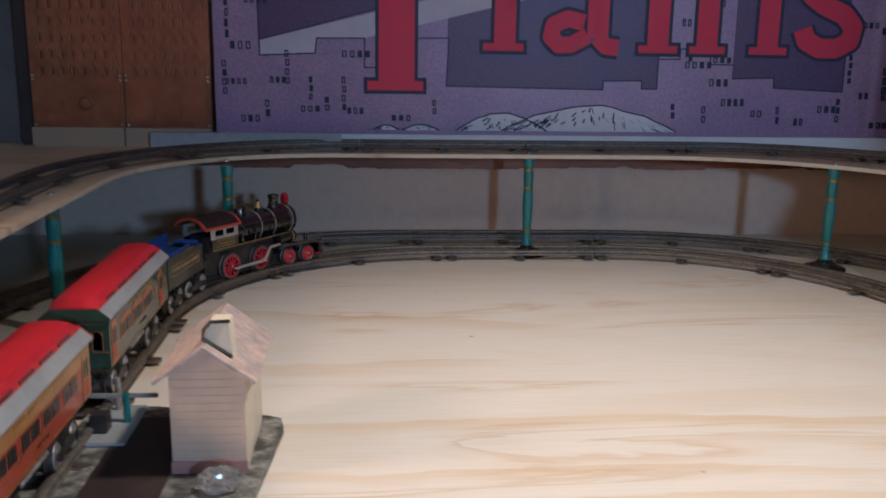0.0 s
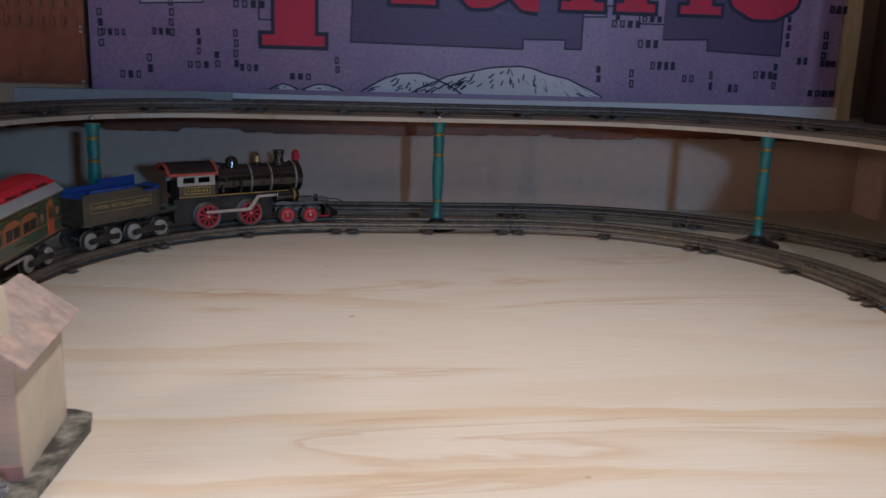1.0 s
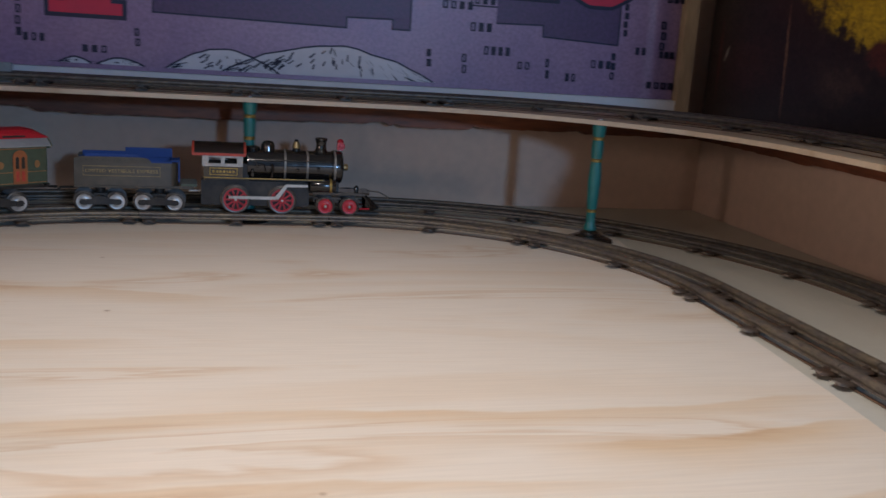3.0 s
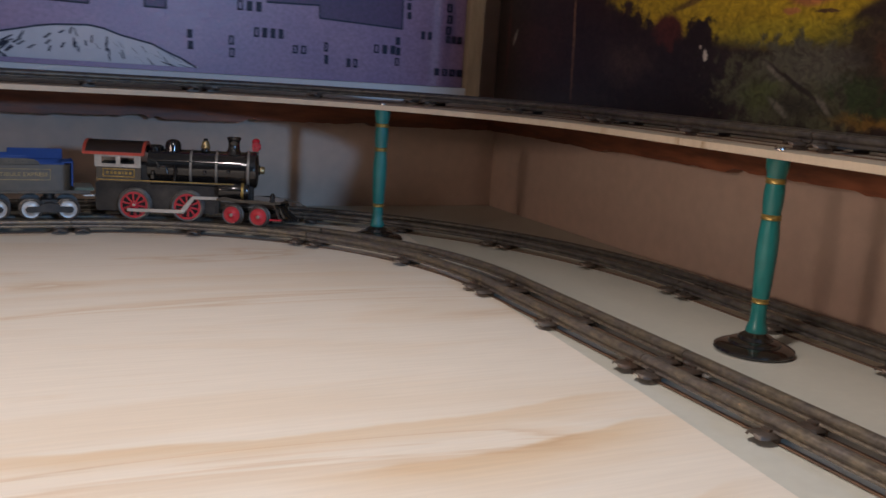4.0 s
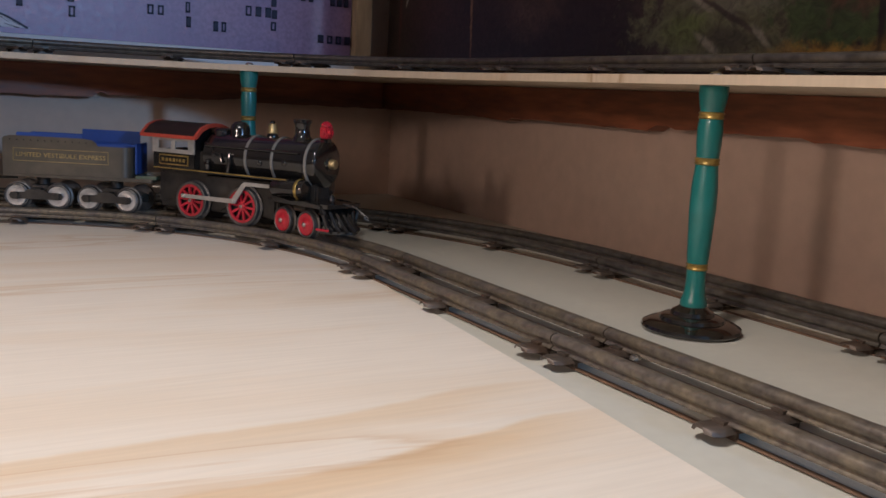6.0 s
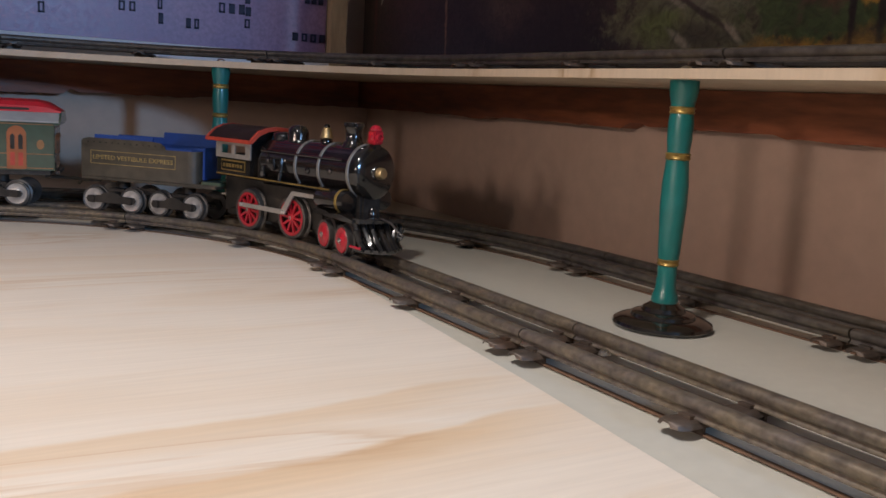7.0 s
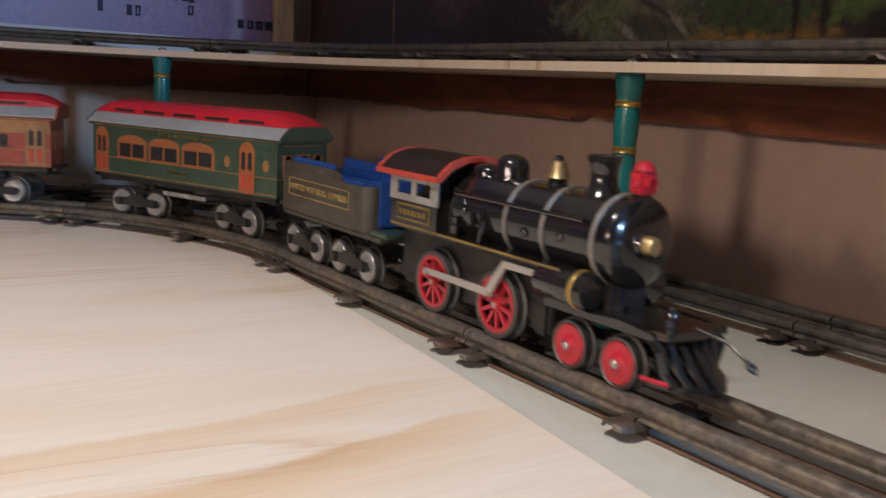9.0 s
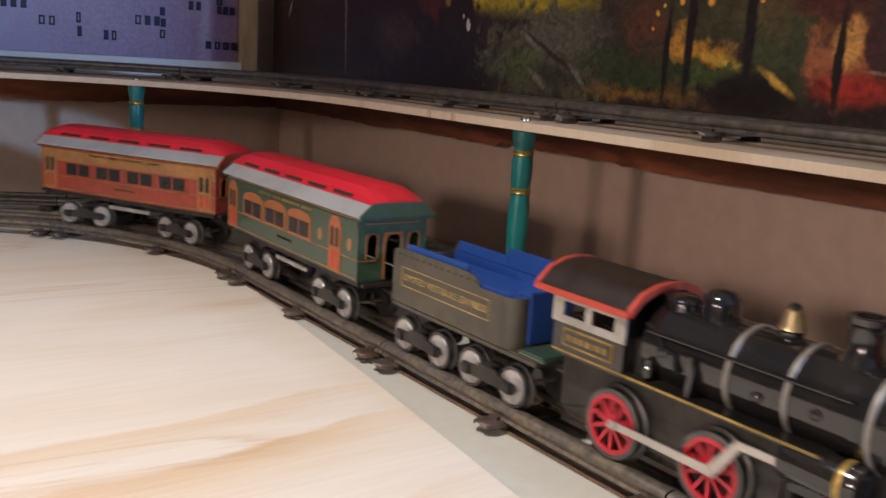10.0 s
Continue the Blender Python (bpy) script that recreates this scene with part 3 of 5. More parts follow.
def text_mesh(body, size, m, mat, parent, name, depth=0.0002):
    cu = bpy.data.curves.new(name, "FONT")
    cu.body, cu.size, cu.align_x, cu.align_y, cu.extrude, cu.resolution_u = body, size, "CENTER", "CENTER", depth, 2
    tmp = bpy.data.objects.new(name, cu)
    me = bpy.data.meshes.new_from_object(tmp)
    bpy.data.objects.remove(tmp)
    me.materials.append(M[mat])
    ob = new(name, me)
    ob.parent, ob.matrix_basis = parent, m
    return ob


def make_locomotive():
    """Origin under the front pony axle; forward is +x."""
    e = empty("steam_locomotive")
    tagged(e, "black cast-iron toy steam locomotive with red wheels and a red lantern", "toy locomotive")
    BZ, BR = 0.0597, 0.0198
    X = ALONG_X
    at = lambda x, z=BZ, y=0: Matrix.Translation((x, y, z)) @ X
    part("boiler", lathe(bmesh.new(), [(BR, -0.130), (BR, -0.046), (BR, -0.012)], 36, at(0)), "black", e)
    part("smokebox_front", lathe(bmesh.new(), [(BR + 0.0002, -0.0245), (BR + 0.0010, -0.0235), (BR + 0.0012, -0.0135), (BR + 0.0008, -0.0118), (BR - 0.0004, -0.0106), (BR - 0.0022, -0.0102), (BR - 0.0030, -0.0096), (0.0062, -0.0088), (0.0054, -0.0076), (0.0005, -0.0074)], 36, at(0)), "black", e)
    part("door_knob", lathe(bmesh.new(), [(0.0044, -0.0078), (0.0044, -0.0036), (0.0036, -0.0024), (0.0006, -0.0022)], 16, at(0)), "brass", e, "brass knob on the smokebox door")
    for x, g in ((-0.0835, 0.0), (-0.0555, 0.0), (-0.0205, 0.0010)):
        part("boiler_band", lathe(bmesh.new(), [(BR + g + 0.0001, x - 0.0014), (BR + g + 0.0008, x - 0.0011), (BR + g + 0.0008, x + 0.0011), (BR + g + 0.0001, x + 0.0014)], 36, at(0), False), "band", e, "dull silver painted boiler band")
    # domes, bell, chimney, lantern
    up = lambda x, z, y=0: Matrix.Translation((x, y, z))
    for x, r, h in ((-0.1235, 0.0092, 0.0055), (-0.1045, 0.0088, 0.0122)):
        part("dome", lathe(bmesh.new(), [(r * 1.15, -0.004), (r * 1.02, 0.001), (r, h * 0.45), (r * 0.9, h * 0.7), (r * 0.62, h * 0.92), (r * 0.2, h)], 24, up(x, BZ + BR - 0.001)), "black", e)
    part("bell_stand", lathe(bmesh.new(), [(0.0058, -0.003), (0.0050, 0.001), (0.0050, 0.0025), (0.0022, 0.0035), (0.0022, 0.005)], 16, up(-0.069, BZ + BR - 0.0005)), "black", e)
    bell = part("bell", lathe(bmesh.new(), [(0.0060, 0.0030), (0.0050, 0.0045), (0.0041, 0.0085), (0.0032, 0.0108), (0.0012, 0.0118)], 18, up(-0.069, BZ + BR)), "brass", e, "brass bell")
    part("bell_yoke", lathe(bmesh.new(), [(0.0022, 0.0112), (0.0026, 0.0125), (0.0014, 0.0138)], 12, up(-0.069, BZ + BR)), "black", e)
    part("chimney", lathe(bmesh.new(), [(0.0108, -0.004), (0.0085, 0.0002), (0.0068, 0.003), (0.0064, 0.0095), (0.0072, 0.0130), (0.0080, 0.0140), (0.0080, 0.0165), (0.0068, 0.0168), (0.0054, 0.0166), (0.0048, 0.010), (0.0005, 0.0098)], 24, up(-0.0375, BZ + BR)), "black", e)
    part("lantern_bracket", boxed(-0.0170, -0.0095, -0.0035, 0.0035, BZ + BR - 0.002, BZ + BR + 0.0018, 0.0006), "black", e)
    bm = boxed(-0.0172, -0.0088, -0.0048, 0.0048, BZ + BR + 0.0018, BZ + BR + 0.0125, 0.0012)
    lathe(bm, [(0.0046, 0.0), (0.0048, 0.0012), (0.0032, 0.0034), (0.0010, 0.0044)], 14, up(-0.013, BZ + BR + 0.0120))
    lathe(bm, [(0.0032, 0.0), (0.0030, 0.0016), (0.0022, 0.0016), (0.0020, 0.0004)], 16, Matrix.Translation((-0.0090, 0, BZ + BR + 0.0070)) @ X)
    for s in (-1, 1):
        lathe(bm, [(0.0022, 0.0), (0.0018, 0.0010), (0.0003, 0.0012)], 12, Matrix.Translation((-0.013, s * 0.0047, BZ + BR + 0.0070)) @ (ALONG_Y if s > 0 else Matrix.Rotation(math.pi / 2, 4, "X")))
    part("lantern", bm, "red", e, "red painted cast headlamp")
    # hand rails and boiler fittings
    for s in (-1, 1):
        y = s * (BR + 0.0012)
        part("handrail", tube(bmesh.new(), [(-0.128, s * 0.0192, BZ + 0.0085), (-0.028, s * 0.0192, BZ + 0.0085)], 0.0010), "black", e)
        for x, dz in ((-0.118, 0.001), (-0.1, -0.004), (-0.068, -0.003), (-0.042, -0.001)):
            part("boiler_fitting", lathe(bmesh.new(), [(0.0026, 0.0), (0.0024, 0.0012), (0.0012, 0.0022), (0.0004, 0.0024)], 10, Matrix.Translation((x, s * (BR - 0.0006), BZ + dz)) @ (ALONG_Y if s > 0 else Matrix.Rotation(math.pi / 2, 4, "X"))), "black", e)
        part("pump_pipe", tube(bmesh.new(), [(-0.100, s * (BR + 0.0004), BZ + 0.004), (-0.099, s * (BR + 0.0016), BZ - 0.004), (-0.101, s * (BR + 0.0016), BZ - 0.015)], 0.0018), "black", e)
        part("steam_pipe", tube(bmesh.new(), [(-0.130, s * 0.0172, BZ + 0.0105), (-0.121, s * 0.0185, BZ + 0.0075), (-0.118, s * 0.0198, BZ + 0.003), (-0.110, s * 0.0202, BZ + 0.002), (-0.108, s * 0.0205, BZ - 0.006)], 0.0014), "black", e)
        part("injector", lathe(bmesh.new(), [(0.0004, -0.0045), (0.0026, -0.0042), (0.0028, 0.0), (0.0020, 0.001), (0.0020, 0.004), (0.0004, 0.0045)], 12, Matrix.Translation((-0.124, s * 0.0205, BZ - 0.008))), "black", e)
        part("running_board", boxed(-0.150, -0.034, min(s * 0.012, s * 0.0245), max(s * 0.012, s * 0.0245), 0.0435, 0.0460, 0.0005), "black", e)
        part("gold_line", boxed(-0.183, -0.036, s * 0.0247 - 0.0003, s * 0.0247 + 0.0003, 0.0446, 0.0457), "gold", e, "gold painted edge line")
        # cylinder with cream band
        part("cylinder", lathe(bmesh.new(), [(0.0078, -0.052), (0.0086, -0.050), (0.0086, -0.022), (0.0078, -0.0195), (0.003, -0.0185)], 24, Matrix.Translation((0, s * 0.0185, 0.0375)) @ X), "black", e)
        part("cylinder_band", lathe(bmesh.new(), [(0.0087, -0.0275), (0.0091, -0.0268), (0.0091, -0.0252), (0.0087, -0.0245)], 24, Matrix.Translation((0, s * 0.0185, 0.0375)) @ X, False), "gold", e, "pale gold band round the cylinder")
    # lower frame: firebox, saddle, motor block
    bm = boxed(-0.182, -0.128, -0.0165, 0.0165, 0.040, 0.062, 0.001)
    box(bm, -0.186, -0.052, -0.0115, 0.0115, 0.0085, 0.0405, 0.001)
    box(bm, -0.060, -0.014, -0.0105, 0.0105, 0.026, 0.046, 0.002)
    part("frame", bm, "frame_black", e)
    bm = bmesh.new()
    side_plate(bm, [(-0.186, 0.040), (-0.186, 0.012), (-0.160, 0.020), (-0.128, 0.020), (-0.115, 0.010), (-0.100, 0.020), (-0.072, 0.020), (-0.062, 0.008), (-0.056, 0.008), (-0.056, 0.040)], 0.0118, 0.0128)
    part("side_frame", bm, "frame_black", e)
    pony = empty("pony_truck", e)
    bm = boxed(-0.046, 0.014, -0.006, 0.006, 0.0135, 0.0185, 0.001)
    box(bm, -0.048, 0.024, -0.0165, 0.0165, 0.0262, 0.0296, 0.001)
    for s in (-1, 1):
        bar = [(-0.048, 0.0288), (-0.040, 0.0312), (-0.018, 0.0290), (0.0, 0.0305), (0.020, 0.0288), (0.020, 0.0262), (-0.048, 0.0262)]
        prism(bm, bar, s * 0.0185, s * 0.0215, lambda a, b, d: (a, d, b))
    part("truck_frame", bm, "black", pony)
    # cowcatcher
    bm = bmesh.new()
    for i in range(7):
        y = -0.0195 + 0.039 * i / 6
        tip = 0.040 - 0.012 * abs(i - 3) / 3
        part("slat", tube(bmesh.new(), [(0.017, y * 0.92, 0.0275), (0.022, y * 0.95, 0.022), (tip - 0.006, y * 0.75, 0.012), (tip, y * 0.72, 0.0075)], 0.0025, 8), "black", pony)
    prism(bm, [(0.018, -0.020), (0.025, -0.018), (0.028, 0), (0.025, 0.018), (0.018, 0.020)], 0.0268, 0.0300, lambda a, b, d: (a, b, d))
    prism(bm, [(0.016, -0.018), (0.029, -0.0150), (0.040, 0), (0.029, 0.0150), (0.016, 0.018), (0.012, 0)], 0.0060, 0.0086, lambda a, b, d: (a, b, d))
    part("cowcatcher", bm, "black", pony)
    for s in (-1, 1):
        part("red_rail", tube(bmesh.new(), [(0.013, s * 0.0186, 0.0088), (0.020, s * 0.0176, 0.0088), (0.026, s * 0.0162, 0.0088)], 0.0011, 6), "red", pony, "red painted lower rail of the cowcatcher")
    part("coupling_rod", tube(bmesh.new(), [(0.024, 0, 0.030), (0.040, 0, 0.0285), (0.050, 0, 0.0235), (0.0525, 0.0022, 0.0215), (0.0545, 0, 0.020), (0.0525, -0.0022, 0.0215), (0.050, 0, 0.0233)], 0.0009, 6), "darktin", pony, "looped wire coupling")
    part("buffer_lamp", lathe(bmesh.new(), [(0.003, 0.0), (0.003, 0.004), (0.0012, 0.0065)], 12, up(0.010, 0.030)), "black", pony)
    # cab
    cab = empty("cab", e)
    for s in (-1, 1):
        bm = bmesh.new()
        y0, y1 = s * 0.0235, s * 0.0247
        for a in ((-0.1847, -0.136, 0.0590, 0.0628), (-0.1847, -0.136, 0.0700, 0.0740), (-0.1847, -0.1773, 0.0628, 0.0700), (-0.1625, -0.1578, 0.0628, 0.0700), (-0.1430, -0.136, 0.0628, 0.0700)):
            box(bm, a[0], a[1], min(y0, y1), max(y0, y1), a[2], a[3])
        part("window_panel", bm, "silver", cab, "silver-grey cab side with two windows")
        part("lower_panel", boxed(-0.1830, -0.136, min(y0, y1), max(y0, y1), 0.0435, 0.0591), "black", cab)
        part("plate", boxed(-0.1760, -0.1421, s * 0.0249 - 0.0003, s * 0.0249 + 0.0003, 0.0482, 0.0576, 0.0002), "gold", cab, "gold number plate")
        part("plate_field", boxed(-0.1747, -0.1434, s * 0.0252 - 0.0003, s * 0.0252 + 0.0003, 0.0495, 0.0563), "black", cab)
    bars(cab, "plate_print", "gold", -0.1725, -0.1456, 0.0529, 0.0255, [2, 2, 2, 2, 1, 2, 2], 0.0030)
    roof = [(-0.0264, 0.0735), (-0.0250, 0.0766), (-0.0180, 0.0828), (-0.0095, 0.0858), (0, 0.0868), (0.0095, 0.0858), (0.0180, 0.0828), (0.0250, 0.0766), (0.0264, 0.0735), (0.0255, 0.0735), (0.0180, 0.0802), (0.0090, 0.0836), (0, 0.0846), (-0.0090, 0.0836), (-0.0180, 0.0802), (-0.0255, 0.0735)]
    part("roof", prism(bmesh.new(), roof, -0.1965, -0.1335, lambda a, b, d: (d, a, b)), "cabroof", cab, "arched dark brown cab roof")
    for x in (-0.1973, -0.1350):
        grow = [(a * 1.02, b + 0.0005) for a, b in roof[:9]] + [(a, b - 0.0006) for a, b in roof[9:]]
        part("roof_trim", prism(bmesh.new(), grow, x, x + 0.0030, lambda a, b, d: (d, a, b)), "trim_red", cab, "red roof edge")
    for s in (-1, 1):
        part("eave_trim", boxed(-0.1965, -0.1325, s * 0.0272 - 0.0009, s * 0.0272 + 0.0009, 0.0725, 0.0757, 0.0003), "trim_red", cab, "red roof edge")
    front = [(-0.0232, 0.044), (-0.0232, 0.074), (-0.0180, 0.0800), (-0.0090, 0.0834), (0, 0.0844), (0.0090, 0.0834), (0.0180, 0.0800), (0.0232, 0.074), (0.0232, 0.044)]
    part("front_wall", prism(bmesh.new(), front, -0.1375, -0.1360, lambda a, b, d: (d, a, b)), "black", cab)
    # wheels
    movers = []
    for x, r, kind in ((-0.0865, 0.0172, 1), (-0.1440, 0.0172, 1), (-0.0310, 0.0112, 0), (0.0, 0.0112, 0)):
        ws = wheelset(e, x, r, 0.0195, "darktin", "red", 10 if kind else 0, "driving_wheels" if kind else "pony_wheels")
        movers.append((ws, x, r))
    # side rods
    rods = []
    for s in (-1, 1):
        g = [(-0.1475, -0.0016), (-0.1475, 0.0016), (-0.0905, 0.0020), (-0.0795, 0.0160), (-0.0770, 0.0180), (-0.0500, 0.0180), (-0.0500, 0.0150), (-0.0755, 0.0146), (-0.0855, 0.0000), (-0.0870, -0.0020)]
        bm = prism(bmesh.new(), g, s * 0.0222, s * 0.0234, lambda a, b, d: (a, d, b))
        for x in (-0.144, -0.0885):
            lathe(bm, [(0.0018, 0.0), (0.0018, 0.0016), (0.0008, 0.0022)], 10, Matrix.Translation((x, s * 0.0232, 0)) @ (ALONG_Y if s > 0 else Matrix.Rotation(math.pi / 2, 4, "X")))
        rods.append(part("side_rod", bm, "rod", e, "bent grey metal side rod"))
    return e, movers, rods, pony


def make_tender():
    """Origin at its middle; forward is +x."""
    e = empty("coal_tender")
    tagged(e, "olive-black tin tender with gold lettering and a blue load", "toy tender")
    part("floor_plate", boxed(-0.063, 0.076, -0.0235, 0.0235, 0.0290, 0.0325, 0.0008), "olive", e)
    part("front_deck", boxed(0.0600, 0.080, -0.0225, 0.0225, 0.0320, 0.0352, 0.0008), "green", e, "dark green front deck")
    # walls with rounded front corners
    W, r = 0.0242, 0.009
    outline = [(-0.062, -W), (0.056 - r, -W)] + arc_points(0.056 - r, -W + r, r, -math.pi / 2, 0, 6)[1:] + arc_points(0.056 - r, W - r, r, 0, math.pi / 2, 6) + [(-0.062, W)]
    inset = [(-0.0612, -W + 0.0010), (0.0552 - r, -W + 0.0010)] + arc_points(0.0552 - r, -W + 0.001 + r, r, -math.pi / 2, 0, 6)[1:] + arc_points(0.0552 - r, W - 0.001 - r, r, 0, math.pi / 2, 6) + [(-0.0612, W - 0.0010)]
    bm = bmesh.new()
    n = len(outline)
    rows = []
    for pts, z in ((outline, 0.0325), (outline, 0.0605), (inset, 0.0605), (inset, 0.0335)):
        rows.append([bm.verts.new((a, b, z)) for a, b in pts])
    for p, q in zip(rows, rows[1:]):
        for i in range(n):
            bm.faces.new((p[i], p[(i + 1) % n], q[(i + 1) % n], q[i]))
    bmesh.ops.recalc_face_normals(bm, faces=bm.faces[:])
    part("body", bm, "olive", e)
    for s in (-1, 1):
        g = [(-0.062, 0.0600), (0.026, 0.0600), (0.0245, 0.0632), (0.0205, 0.0658), (0.012, 0.0668), (-0.054, 0.0668), (-0.0600, 0.0656), (-0.062, 0.0635)]
        part("coal_board", prism(bmesh.new(), g, s * 0.0232, s * 0.0242, lambda a, b, d: (a, d, b)), "olive", e)
        rivets = bmesh.new()
        for i in range(13):
            lathe(rivets, [(0.0009, 0.0), (0.0006, 0.0005)], 6, Matrix.Translation((-0.055 + i * 0.0064, s * 0.0242, 0.0630)) @ (ALONG_Y if s > 0 else Matrix.Rotation(math.pi / 2, 4, "X")))
        tagged(part("rivet_row", rivets, "frame_black", e), kind="stuff")
        # gold frame and lettering
        bm = bmesh.new()
        for a in ((-0.052, 0.036, 0.0552, 0.0557), (-0.052, 0.036, 0.0438, 0.0443), (-0.052, -0.0515, 0.0438, 0.0557), (0.0355, 0.036, 0.0438, 0.0557)):
            box(bm, a[0], a[1], s * 0.0244 - 0.0002, s * 0.0244 + 0.0002, a[2], a[3])
        part("gold_panel_line", bm, "gold_ink", e)
        m = Matrix.Translation((-0.008, s * 0.0246, 0.0497)) @ (Matrix.Rotation(math.pi, 4, "Z") if s > 0 else Matrix()) @ Matrix.Rotation(math.pi / 2, 4, "X") @ Matrix.Diagonal((1.16, 1.0, 1, 1))
        text_mesh("LIMITED VESTIBULE EXPRESS", 0.0057, m, "gold_ink", e, "lettering")
    bm = boxed(-0.060, 0.050, -0.0222, 0.0222, 0.0500, 0.0560, 0.0008)
    box(bm, -0.060, 0.050, -0.0222, -0.0205, 0.0550, 0.0622, 0.0006)
    box(bm, -0.060, 0.050, 0.0205, 0.0222, 0.0550, 0.0622, 0.0006)
    box(bm, -0.050, 0.012, -0.0222, -0.0205, 0.0615, 0.0700, 0.0006)
    box(bm, -0.056, -0.004, 0.0205, 0.0222, 0.0615, 0.0685, 0.0006)
    box(bm, -0.006, 0.050, 0.0205, 0.0222, 0.0615, 0.0735, 0.0006)
    box(bm, 0.0572, 0.0590, -0.0150, 0.0150, 0.0356, 0.0640, 0.0006)
    box(bm, 0.0480, 0.0590, -0.0150, 0.0150, 0.0610, 0.0628, 0.0006)
    part("load", bm, "blue", e, "bright blue card liner")
    part("rear_coupling", tube(bmesh.new(), [(-0.060, 0, 0.026), (-0.080, 0, 0.025), (-0.084, 0, 0.021)], 0.0014, 6), "frame_black", e)
    part("drawbar", boxed(0.070, 0.094, -0.003, 0.003, 0.0235, 0.0250), "steel", e)
    return e


def make_truck(parent, x, base=0.0185):
    t = empty("truck", parent, pose(x, 0, 0))
    bm = bmesh.new()
    for s in (-1, 1):
        g = [(-0.027, 0.0100), (-0.024, 0.0070), (-0.010, 0.0075), (-0.006, 0.0125), (0.006, 0.0125), (0.010, 0.0075), (0.024, 0.0070), (0.027, 0.0100), (0.025, 0.0150), (0.008, 0.0195), (-0.008, 0.0195), (-0.025, 0.0150)]
        prism(bm, g, s * 0.0120, s * 0.0132, lambda a, b, d: (a, d, b))
    for s in (-1, 1):
        g = [(-0.0225, 0.0085), (0.0225, 0.0085), (0.0245, 0.0115), (0.0225, 0.0145), (0.010, 0.0150), (0.007, 0.0175), (-0.007, 0.0175), (-0.010, 0.0150), (-0.0225, 0.0145), (-0.0245, 0.0115)]
        prism(bm, g, s * 0.0212, s * 0.0226, lambda a, b, d: (a, d, b))
        for o in (-base, base):
            box(bm, o - 0.0030, o + 0.0030, min(s * 0.0212, s * 0.0240), max(s * 0.0212, s * 0.0240), 0.0082, 0.0146, 0.0006)
    box(bm, -0.004, 0.004, -0.0220, 0.0220, 0.0165, 0.0185, 0.0005)
    box(bm, -0.008, 0.008, -0.0130, 0.0130, 0.0180, 0.0210, 0.0005)
    lathe(bm, [(0.006, 0.0205), (0.006, 0.0300)], 12)
    part("truck_frame", bm, "frame_black", t)
    sets = []
    for dx in (-base, base):
        sets.append((wheelset(t, dx, 0.0113, 0.0195, "darktin", "tinwheel"), dx, 0.0113))
    return t, sets


